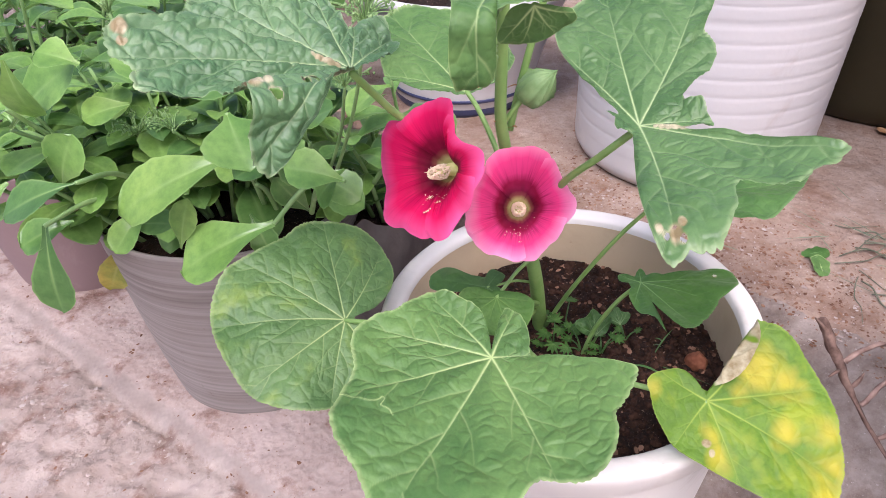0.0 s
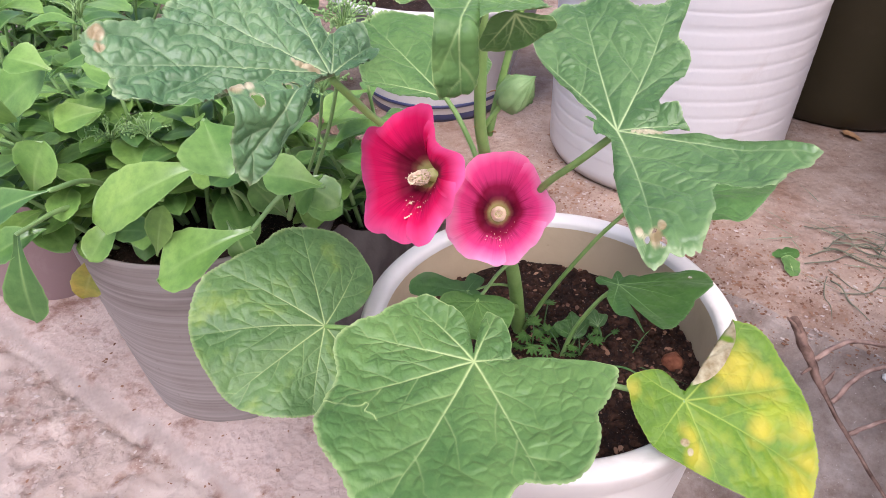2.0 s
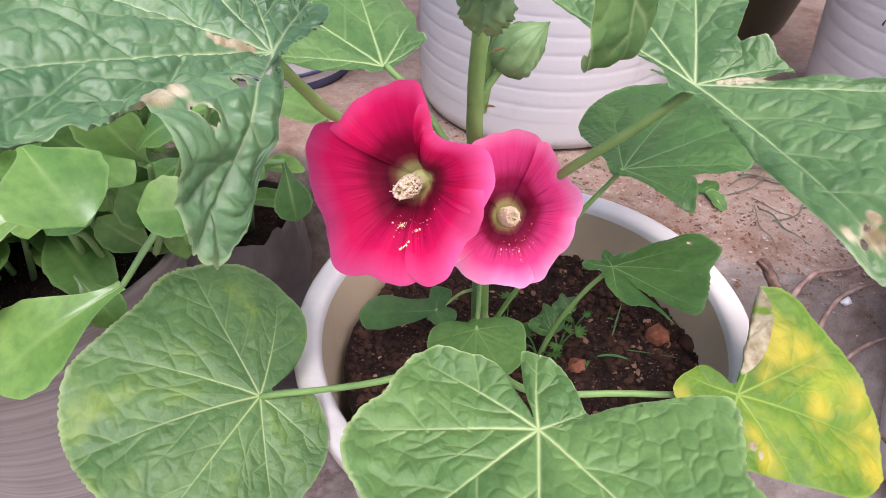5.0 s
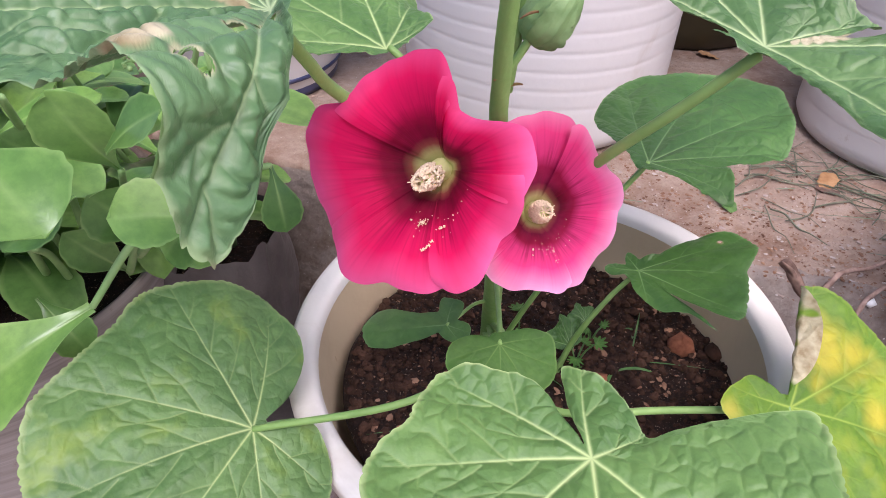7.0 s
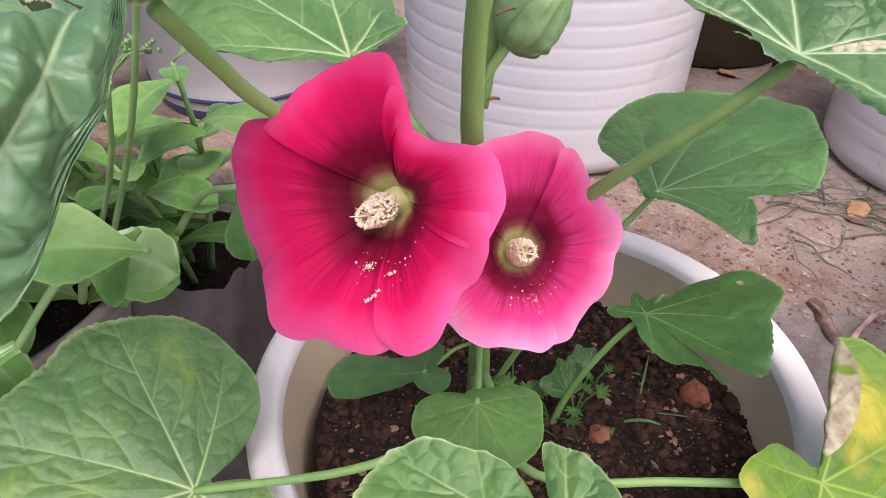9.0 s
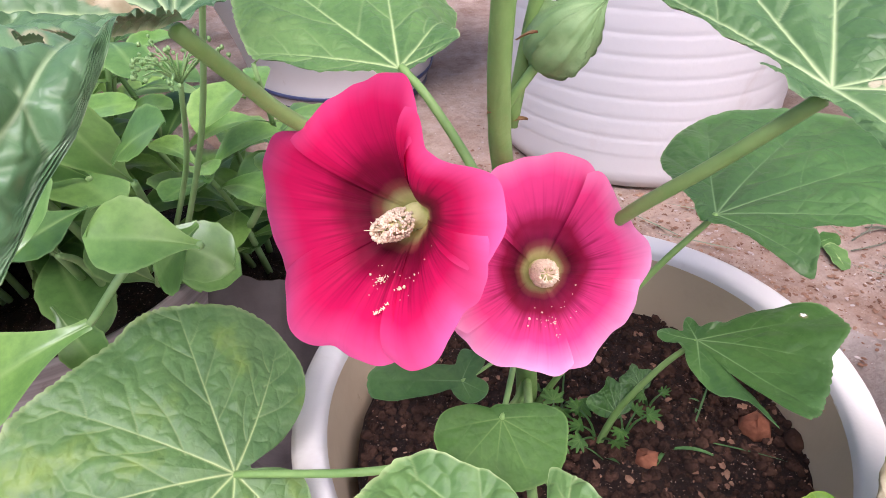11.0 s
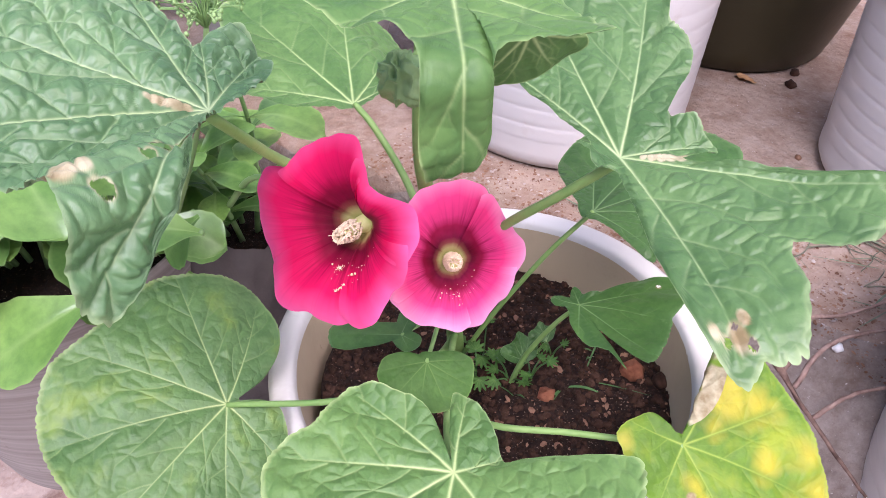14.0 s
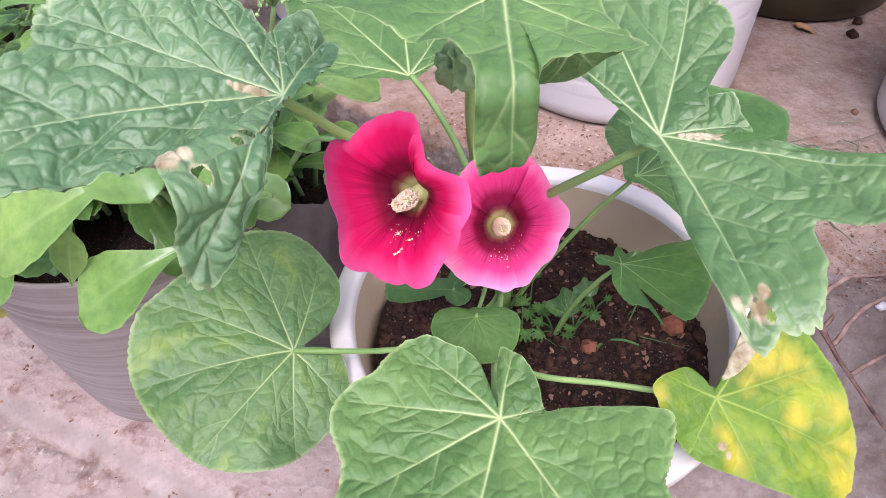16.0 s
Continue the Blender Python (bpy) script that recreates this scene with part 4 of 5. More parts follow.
grow("leaf", palmate_leaf("leaf_behind", [(108, 0.037), (90, 0.075), (76, 0.100), (66, 0.124), (58, 0.136), (50, 0.150), (37, 0.170), (29, 0.175), (21, 0.173), (15, 0.168), (6, 0.148), (357, 0.130), (348, 0.115), (338, 0.100), (333, 0.088), (329, 0.066), (324, 0.054), (316, 0.056), (308, 0.060), (298, 0.064), (288, 0.069), (285, 0.050), (279, 0.026), (240, 0.010), (130, 0.014)],
                          [66, 40, 12, 345, 300], LEAF_DARK, 7, fine=0.8, cup=-0.02, quilt=0.0013, teeth=0.008), plane_frame((0.203, 0.574, 0.572), (-0.056, 0.02, 0.995)), "smooth dark green leaf over the rim")
grow("leaf", palmate_leaf("leaf_small", [(331, 0.036), (304, 0.039), (277, 0.038), (253, 0.037), (222, 0.035), (194, 0.038), (168, 0.033), (148, 0.020), (120, 0.008), (60, 0.008), (30, 0.012), (5, 0.026), (350, 0.034)],
                          [355, 320, 285, 250, 215, 178], LEAF_SMALL_SHADED, 8, cup=0.0, quilt=0.0009, nr=44, na=220, fine=0.55, fold=0.0010, pale=0.45, ruffle=0.003), plane_frame((0.042, 0.489, 0.525), (0.0, -0.45, 0.89)), "small round green leaf low on the stem")
grow("leaf", palmate_leaf("leaf_low", [(178, 0.060), (166, 0.062), (155, 0.055), (146, 0.042), (136, 0.020), (100, 0.012), (71, 0.024), (38, 0.024), (10, 0.010), (331, 0.018), (303, 0.019), (265, 0.016), (210, 0.010), (192, 0.030), (184, 0.050)],
                          [168, 60, 320, 280], LEAF_DARK, 9, cup=-0.02, quilt=0.0008, nr=44, na=220, fine=0.55, fold=0.0010, pale=0.45, ruffle=0.003), plane_frame((0.038, 0.563, 0.475), (0.0, -0.30, 0.95)), "small dark green leaf low on the stem")
# top leaf, curled over
grow("leaf", palmate_leaf("leaf_top", [(150, 0.060), (168, 0.080), (185, 0.078), (200, 0.062), (214, 0.056), (230, 0.056), (241, 0.060), (247, 0.068), (250, 0.094), (254, 0.108), (258, 0.110), (262, 0.103), (266, 0.066), (270, 0.062), (277, 0.064), (283, 0.068), (289, 0.076), (293, 0.076), (298, 0.066), (306, 0.054), (320, 0.042), (340, 0.036), (0, 0.034), (25, 0.036), (45, 0.036), (70, 0.024), (90, 0.008), (120, 0.02)],
                          [175, 215, 257, 296, 345, 20], LEAF, 10, cup=0.02, limp=0.02, quilt=0.0017, net=(0.007, 0.010), fine=1.2, nr=100, na=1400, ruffle=0.003, bends=((256, 0.100, 130, 0.004, (236, 266)), (347, 0.003, 115, 0.006, (236, 266)), (258, 0.062, 100, 0.008, (236, 266)))), plane_frame((0.029, 0.410, 0.832), (0.0, 0.04, 1)), "pale green top leaf with curled-under lobes")
petiole([(0.040, 0.494, 0.815), (0.022, 0.490, 0.830), (0.004, 0.484, 0.834), (-0.010, 0.479, 0.833)], 0.0028, 0.0022)
grow("leaf", palmate_leaf("leaf_pale", [(20, 0.020), (60, 0.030), (100, 0.036), (140, 0.037), (165, 0.030), (185, 0.036), (215, 0.034), (240, 0.028), (260, 0.033), (290, 0.030), (320, 0.020), (345, 0.004), (0, 0.004)],
                          [60, 105, 150, 195, 240, 290], LEAF_PALE, 15, cup=0.05, quilt=0.0012, net=(0.0045, 0.006), fine=0.9, nr=60, na=360, teeth=0.03), plane_frame((-0.012, 0.478, 0.832), (-0.1, -0.35, 0.93)), "small pale green young leaf near the top")
grow("leaf_lobe", palmate_leaf("leaf_lobe", [(0, 0.010), (12, 0.022), (24, 0.026), (45, 0.024), (65, 0.024), (90, 0.026), (110, 0.030), (125, 0.030), (150, 0.018), (175, 0.012), (220, 0.003), (320, 0.003)],
                               [20, 60, 95, 125], LEAF, 14, cup=0.05, quilt=0.0010, net=(0.007, 0.010), fine=1.0, nr=50, na=300), plane_frame((0.046, 0.372, 0.829), (0.0, 0.95, 0.3)), "shaded underside of the top leaf's hanging lobe")


# ---------------------------------------------------------------- flowers
def flower(centre, normal, rim, depth, seed, column, label, mat, clumps=()):
    m = plane_frame(centre, normal)
    rnd = random.Random(seed)
    cal = []
    for k in range(5):
        a0 = 2 * math.pi * k / 5
        vv, ff = [], []
        for i in range(8):
            t = i / 7
            w = 0.011 * math.sin(math.pi * min(1, t * 0.9 + 0.12)) ** 0.8 * (1 - t ** 3)
            r = 0.004 + 0.018 * t
            z = -0.014 + 0.012 * t
            for j in range(5):
                s = (j - 2) / 2
                vv.append((r * math.cos(a0) - s * w * math.sin(a0), r * math.sin(a0) + s * w * math.cos(a0), z - 0.002 * abs(s)))
        cal.append((vv, grid_faces(8, 5)))
    cal.append(tube_arrays([(0, 0, -0.03), (0, 0, -0.018), (0, 0, -0.010), (0, 0, 0.001)], [0.0035, 0.005, 0.008, 0.0065], 10, 14))
    v, f = join(cal)
    fl = grow("flower", mesh_of("calyx", v, f, SEPAL), m, label)
    nr, nc = 44, 96
    for k in range(5):
        mid = 72 * k + 18 + rnd.uniform(-4, 4)
        half = 43 + rnd.uniform(-2, 2)
        t = np.linspace(-1, 1, nc)
        s = np.linspace(0, 1, nr)
        ang = mid + t * half
        R = reach(rim, ang % 360) * (1 - 0.10 * np.abs(t) ** 6)
        R *= 1 + 0.016 * np.sin(np.arange(nc) * 0.155 + seed + 2 * k) + 0.006 * np.sin(np.arange(nc) * 0.37 + k)
        out, st, vv = [], [], []
        phase = rnd.uniform(0, 6)
        for i in range(nr):
            for j in range(nc):
                r = 0.0045 + (R[j] - 0.0045) * s[i]
                z = depth * (s[i] ** 0.75) * (1 - 0.30 * s[i] ** 4)
                z += 0.0008 * t[j] * (0.3 + s[i]) + 0.0035 * s[i] ** 2 * math.sin(2.6 * t[j] + phase) + 0.0010 * s[i] ** 4 * math.sin(6 * t[j] + phase * 2)
                z += 0.00012 * math.sin(21 * t[j] + phase) * math.sin(math.pi * s[i])
                z -= 0.0012 * (abs(t[j]) ** 4) * s[i] * (1 if t[j] < 0 else 0.2)
                a = radians(ang[j])
                vv.append((r * math.cos(a), r * math.sin(a), z))
                # sin(a) paints light into the colour: upper petals deeper, lower rims paler pink
                out.append(s[i] * (1 - 0.16 * max(0.0, math.sin(a))) + 0.06 * max(0.0, s[i] - 0.18) * noise.noise((ang[j] * 0.12, k, s[i] * 2)))
                q = max(0.0, noise.noise((ang[j] * 0.62 + k * 30, s[i] * 1.2, seed)) * 2.2) * math.exp(-((s[i] - 0.38) / 0.20) ** 2)
                q += 0.35 * max(0.0, noise.noise((ang[j] * 1.5 + k * 30, s[i] * 1.6, seed + 5)) * 2.0) * math.exp(-((s[i] - 0.55) / 0.28) ** 2)
                st.append(min(0.55, 0.62 * q))
        me = mesh_of("petal", vv, grid_faces(nr, nc), mat, attrs={"out": np.clip(out, 0, 1), "streak": st})
        piece("petal", me, fl)
    parts = [tube_arrays([(0, 0, 0.0), (0.0, 0, 0.006), (column[0] * 0.5, column[1] * 0.5, 0.013), (column[0], column[1], column[2])], [0.0062, 0.0052, 0.0042, 0.0030], 18, 16)]
    piece("stamen_tube", mesh_of("stamen_tube", *parts[0], STAMEN), fl, "greenish cream stamen tube")
    anthers = []
    for i in range(420):
        h = rnd.uniform(0.42, 1.12)
        a = rnd.uniform(0, 6.28)
        rr = 0.0056 * (1.0 - 0.9 * max(0.0, h - 0.7))
        cv, cf = clod_arrays(rnd.uniform(0.0006, 0.0011), seed * 100 + i)
        anthers.append((list(cv + np.array([column[0] * h + rr * math.cos(a), column[1] * h + rr * math.sin(a), column[2] * h + 0.002])), cf))
    for i in range(14):
        a = rnd.uniform(0, 6.28)
        o = np.array(column)
        tip = o + np.array([0.005 * math.cos(a), 0.005 * math.sin(a), rnd.uniform(0.003, 0.007)])
        anthers.append(tube_arrays([o, (o + tip) / 2 + np.array([0, 0, 0.001]), tip], [0.0004, 0.0003, 0.0002], 5, 5))
    v, f = join(anthers)
    piece("pollen_head", mesh_of("pollen_head", v, f, POLLEN), fl, "cream pollen-covered anthers")
    grains = []
    for cx, cy, spread, count in clumps:
        for i in range(count):
            px, py = cx + rnd.gauss(0, spread), cy + rnd.gauss(0, 0.5 * spread)
            q = math.hypot(px, py) / float(reach(rim, np.array([math.degrees(math.atan2(py, px)) % 360]))[0])
            cv, cf = clod_arrays(rnd.uniform(0.00016, 0.00036), i)
            grains.append((list(cv + np.array([px, py, depth * (q ** 0.75) * (1 - 0.30 * q ** 4) + 0.0012])), cf))
    for i in range(18):
        a, q = radians(rnd.gauss(270, 26)), rnd.uniform(0.26, 0.50)
        r = 0.0045 + (float(reach(rim, np.array([math.degrees(a) % 360]))[0]) - 0.0045) * q
        z = depth * (q ** 0.75) * (1 - 0.30 * q ** 4) + 0.0018
        cv, cf = clod_arrays(rnd.uniform(0.00016, 0.00034) * (2.2 if i < 3 else 1), i)
        grains.append((list(cv + np.array([r * math.cos(a), r * math.sin(a), z])), cf))
    v, f = join(grains)
    piece("fallen_pollen", mesh_of("fallen_pollen", v, f, POLLEN), fl, "pale pollen grains on the petal")
    return fl


flower((0.005, 0.496, 0.657), (-0.68, -0.60, 0.43), [(a, 1.06 * r) for a, r in ((8, 0.051), (25, 0.037), (40, 0.032), (56, 0.046), (68, 0.0515), (85, 0.051), (105, 0.048), (122, 0.047), (137, 0.055), (149, 0.058), (168, 0.053), (203, 0.054), (222, 0.059), (240, 0.053), (259, 0.053), (276, 0.056), (292, 0.052), (311, 0.047), (333, 0.050), (350, 0.054))],
       0.044, 21, (-0.002, -0.004, 0.022), "large open crimson pink flower with a dark throat", PETAL, ((-0.006, -0.023, 0.0012, 60), (0.003, -0.027, 0.0007, 18), (-0.006, -0.035, 0.0006, 16), (-0.0045, -0.0345, 0.0006, 14), (-0.003, -0.0335, 0.0006, 14), (-0.0015, -0.032, 0.0005, 12)))
flower((0.058, 0.493, 0.619), (-0.09, -0.82, 0.57), [(a, 1.05 * r) for a, r in ((2, 0.045), (20, 0.042), (39, 0.042), (61, 0.049), (82, 0.050), (105, 0.048), (120, 0.047), (140, 0.042), (161, 0.043), (180, 0.042), (199, 0.045), (228, 0.043), (252, 0.040), (280, 0.042), (304, 0.038), (331, 0.037))],
       0.026, 33, (0.0, 0.0, 0.014), "smaller open pink flower with a dark throat", PETAL_PINK, ((-0.001, -0.021, 0.0018, 12), (0.0, -0.027, 0.0010, 5)))
petiole([(0.052, 0.53, 0.645), (0.042, 0.524, 0.645), (0.030, 0.513, 0.650)], 0.0035, 0.0035)
petiole([(0.056, 0.545, 0.61), (0.056, 0.525, 0.606), (0.055, 0.512, 0.606)], 0.0035, 0.0035)


def bud(p, n, size, seed, tall=2.75, crumple=0.05):
    """Five sepals folded to a point, their edges standing out as flanges, with narrow bracts at the foot."""
    seg, rows = 90, 26
    vv = []
    for i in range(rows):
        t = i / (rows - 1)
        r = size * (0.10 + 0.98 * math.sin(math.pi * min(1.0, 0.12 + 0.86 * t ** 0.75)) ** 0.95) * (1 - t ** 9)
        for k in range(seg):
            a = 2 * math.pi * k / seg
            w = (5 * a / (2 * math.pi) + 0.35 * t) % 1.0
            ridge = math.exp(-((min(w, 1 - w)) / 0.045) ** 2)
            rib = math.exp(-(((w * 4) % 1.0 - 0.5) / 0.16) ** 2)
            rr = r * (1 + 0.42 * ridge * math.sin(math.pi * min(1, t + 0.1)) + 0.07 * rib - 0.05 * math.cos(2 * math.pi * w)) + crumple * size * noise.noise((math.cos(a) * 2.6 + seed, math.sin(a) * 2.6, t * 4))
            vv.append((rr * math.cos(a), rr * math.sin(a), size * (-1.0 + tall * t + 0.10 * ridge * t)))
    ob = grow("bud", mesh_of("bud", vv, grid_faces(rows, seg, True), SEPAL), plane_frame(p, n), "green folded flower bud")
    for k in range(6):
        a0 = 2 * math.pi * k / 6 + 0.4
        bv2 = []
        for i in range(8):
            t = i / 7
            w = 0.20 * size * math.sin(math.pi * min(1.0, 0.2 + 0.8 * t)) + 0.02 * size
            r = size * (0.25 + 0.92 * math.sin(1.30 * t))
            for q in (-1, 0, 1):
                bv2.append((r * math.cos(a0) - q * w * math.sin(a0), r * math.sin(a0) + q * w * math.cos(a0), size * (-1.15 + 1.05 * t) + 0.06 * size * abs(q)))
        piece("bract", mesh_of("bract", bv2, grid_faces(8, 3), SEPAL), ob)


bud((0.067, 0.517, 0.716), (0.62, -0.30, 0.72), 0.0118, 1, 3.2, 0.10)
def crumpled_bud(p, n, size, seed):
    """A spent bud: a ball of folded, wavy sepals."""
    rows, seg = 44, 80
    vv = []
    for i in range(rows):
        th = math.pi * i / (rows - 1)
        for k in range(seg):
            a = 2 * math.pi * k / seg
            d = np.array([math.sin(th) * math.cos(a), math.sin(th) * math.sin(a), math.cos(th)])
            w = noise.noise(tuple(1.2 * d + seed))
            fold = abs(noise.noise((d[0] * 2.4 + w, d[1] * 2.4, d[2] * 1.1 + seed)))
            rr = size * (0.74 + 0.36 * (1 - fold) ** 3 + 0.03 * noise.noise(tuple(6 * d)))
            vv.append(tuple(d * rr * np.array([1, 1, 1.15])))
    grow("bud", mesh_of("crumpled_bud", vv, grid_faces(rows, seg, True), SEPAL), plane_frame(p, n), "green crumpled spent bud")


crumpled_bud((0.021, 0.455, 0.772), (-0.45, -0.45, 0.75), 0.0125, 2)
bud((0.030, 0.478, 0.80), (-0.2, -0.5, 0.85), 0.009, 3)
petiole([(0.044, 0.516, 0.688), (0.052, 0.515, 0.700), (0.060, 0.515, 0.711)], 0.0030, 0.0032)
petiole([(0.040, 0.500, 0.765), (0.033, 0.488, 0.766), (0.026, 0.474, 0.767)], 0.0030, 0.0032)
petiole([(0.040, 0.495, 0.79), (0.036, 0.488, 0.793), (0.032, 0.482, 0.796)], 0.0024, 0.0024)
petiole([(0.050, 0.52, 0.68), (0.060, 0.525, 0.73), (0.072, 0.520, 0.79), (0.085, 0.51, 0.85)], 0.0046, 0.0038)


# ---------------------------------------------------------------- seedling with a three-lobed leaf
SEED = thing("seedling", "dark green three-lobed seedling growing at the pot's edge", "plant", pose(0.150, 0.575, 0.36))
sinv = SEED.matrix_world.inverted()
ob = piece("stem", tube("seedling_stem", [(0.150, 0.575, 0.355), (0.158, 0.566, 0.41), (0.175, 0.554, 0.462), (0.192, 0.546, 0.492)], [0.0030, 0.0024, 0.0020], STEM, 18, 8), SEED)
ob.matrix_basis = sinv
ob = piece("leaf", palmate_leaf("seedling_leaf", [(138, 0.026), (110, 0.012), (78, 0.020), (50, 0.012), (12, 0.024), (8, 0.060), (357, 0.088), (341, 0.091), (322, 0.078), (300, 0.082), (283, 0.089), (272, 0.085), (269, 0.060), (274, 0.034), (255, 0.046), (240, 0.032), (200, 0.012), (170, 0.012)],
                          [350, 325, 290, 245, 80, 140], LEAF_DARK, 11, cup=-0.03, quilt=0.0008, nr=70, na=360, fine=0.7, fold=0.0012, holes=((0.070, -0.008, 0.0018),)), SEED)
ob.matrix_basis = sinv @ plane_frame((0.192, 0.546, 0.493), (-0.194, 0.10, 0.97))


# ---------------------------------------------------------------- weeds in the white pot
def grass(x, y, z, count, seed, length, label, mat):
    rnd = random.Random(seed)
    parts = []
    for i in range(count):
        a = rnd.uniform(0, 6.28)
        parts.append(blade_arrays((x + rnd.gauss(0, 0.004), y + rnd.gauss(0, 0.004), z), (math.cos(a), math.sin(a), rnd.uniform(0.3, 1.4)), length * rnd.uniform(0.5, 1.1), rnd.uniform(0.002, 0.0045), rnd.uniform(0.3, 0.9)))
    v, f = join(parts)
    return piece("grass_tuft", mesh_of("grass", v, f, mat), None, label, None, "grass")


GRASS = plain("weed_green", (0.034, 0.095, 0.020), (0.070, 0.165, 0.040), 40.0, 0.5)
GRASS_DRY = plain("drying_grass", (0.10, 0.15, 0.09), (0.20, 0.24, 0.16), 40.0, 0.7)
for gx0, gy0, cnt, sd in ((0.150, 0.560, 3, 1), (0.245, 0.595, 2, 5)):
    grass(gx0, gy0, soil_height(gx0, gy0) - 0.002, cnt, sd, 0.034, "small green weed grass in the potting soil", GRASS)


def sprout(x, y, seed, height, leaf, mat):
    rnd = random.Random(seed)
    z = soil_height(x, y)
    t = thing("weed_sprout", "small lobed green weed sprouting from the soil", "plant", pose(x, y, z), "weed sprouts")
    for k in range(rnd.randint(4, 6)):
        a = rnd.uniform(0, 6.28)
        q = height * rnd.uniform(0.3, 0.7)
        tip = np.array([q * math.cos(a), q * math.sin(a), height * rnd.uniform(0.5, 1.0)])
        piece("stalk", tube("stalk", [(0, 0, -0.003), tip * np.array([0.4, 0.4, 0.6]), tip], [0.0011, 0.0009, 0.0007], GRASS, 8, 6), t)
        me = palmate_leaf("weed_leaf", [(0, leaf), (14, leaf * 0.62), (28, leaf * 0.98), (44, leaf * 0.52), (60, leaf * 0.86), (78, leaf * 0.45), (96, leaf * 0.66), (130, leaf * 0.3), (170, 0.002), (190, 0.002), (230, leaf * 0.3), (264, leaf * 0.66), (282, leaf * 0.45), (300, leaf * 0.86), (316, leaf * 0.52), (332, leaf * 0.98), (346, leaf * 0.62)],
                          [0, 28, 60, 300, 332], mat, seed * 10 + k, quilt=0.0009, ruffle=0.003, nr=18, na=100, fine=0.6, pale=0.35, fold=0.0008, pitch=0.004, teeth=0.05)
        piece("leaf", me, t, "", pose(*tip, rnd.uniform(-25, 25), rnd.uniform(-25, 25), math.degrees(a)))


sprout(0.150, 0.575, 1, 0.034, 0.011, LEAF_SMALL_SHADED)
sprout(0.172, 0.575, 2, 0.031, 0.010, LEAF_SMALL_SHADED)
sprout(0.118, 0.585, 3, 0.036, 0.013, LEAF_SMALL_SHADED)
sprout(0.205, 0.600, 4, 0.022, 0.008, LEAF_SMALL_SHADED)
sprout(0.135, 0.615, 6, 0.036, 0.013, LEAF_SMALL_SHADED)


def young_leaf(foot, tip, size, normal, seed):
    """A crinkled young leaf, still folded like a fan, on its own stalk."""
    t = thing("young_leaf", "crinkled young green leaf half unfolded above the soil", "plant", pose(*foot))
    inv = t.matrix_world.inverted()
    ob = piece("stalk", tube("young_stalk", [foot, (np.array(foot) + np.array(tip)) / 2 + np.array([0.003, 0, 0.004]), tip], [0.0018, 0.0015, 0.0012], STEM, 12, 7), t)
    ob.matrix_basis = inv
    me = palmate_leaf("young_leaf", [(20, size * 0.55), (45, size * 0.95), (70, size * 0.85), (95, size * 1.05), (120, size * 0.85), (150, size), (175, size * 0.5), (200, 0.003), (340, 0.003)], [45, 70, 95, 120, 150], LEAF_DARK, seed, quilt=0.0022, net=(0.0045, 0.006), ruffle=0.006, nr=40, na=260, fine=0.6, fold=0.003, teeth=0.05, pitch=0.004)
    ob = piece("leaf", me, t)
    ob.matrix_basis = inv @ plane_frame(tip, normal)


young_leaf((0.160, 0.585, 0.362), (0.163, 0.575, 0.392), 0.028, (0.1, -0.75, 0.65), 51)
young_leaf((0.190, 0.605, 0.362), (0.196, 0.600, 0.385), 0.020, (0.2, -0.5, 0.85), 52)


def arching_blade(foot, direction, length, width, droop):
    v, f = blade_arrays(foot, direction, length, width, droop, 14)
    piece("grass_tuft", mesh_of("grass_blade", v, f, GRASS), None, "arching green grass blade rooted in the potting soil", None, "grass")


for foot, direction, length, width, droop in (((0.200, 0.556, 0.362), (0.75, -0.35, 0.55), 0.062, 0.0040, 0.75), ((0.200, 0.556, 0.362), (-0.55, -0.45, 0.50), 0.050, 0.0040, 0.75), ((0.232, 0.572, 0.362), (0.45, 0.50, 0.45), 0.055, 0.0022, 0.4), ((0.225, 0.560, 0.362), (0.8, -0.5, 0.12), 0.070, 0.0018, 0.1), ((0.020, 0.560, 0.364), (-0.9, 0.2, 0.15), 0.050, 0.0020, 0.1)):
    arching_blade(foot, direction, length, width, droop)


# ---------------------------------------------------------------- stonecrop plants at the left
def spoon_mesh(length, width, seed, curl=0.25, fold=0.35, mat=None, nr=34, nc=13):
    """An obovate fleshy leaf along +x, base at the origin, a few blunt teeth at the tip."""
    rnd = random.Random(seed)
    v, ve = [], []
    for i in range(nr):
        t = math.sin(0.5 * math.pi * i / (nr - 1))
        if t < 0.68:
            w = 0.11 + 0.89 * (0.5 - 0.5 * math.cos(math.pi * t / 0.68)) ** 1.05
        else:
            w = max(0.0, 1 - ((t - 0.68) / 0.32) ** 2.0) ** 0.5
        w *= width * 0.5
        if 0.5 < t < 0.97:
            w *= 1 + 0.025 * math.sin(t * 40 + seed)
        for j in range(nc):
            s = (j - (nc - 1) / 2) / ((nc - 1) / 2)
            x = length * t * (1 - 0.03 * s * s * t)
            cup = fold * w * (s * s) ** 0.8
            z = 0.06 * length * math.sin(math.pi * t) - curl * length * t * t + cup + 0.04 * length * math.sin(2.4 * t + seed) * s * t + 0.016 * length * math.sin(7 * t + seed) * s * abs(s) - 0.0010 * math.exp(-(s / 0.10) ** 2) * (1 - t)
            v.append((x, s * w, z))
            ve.append(0.60 * math.exp(-(s / 0.08) ** 2) * (1 - t) ** 0.8 + 0.30 * (abs(s) > 0.95))
    return mesh_of("spoon_leaf", v, grid_faces(nr, nc), mat or SPOON, attrs={"vein": ve, "dry": np.zeros(len(v))})


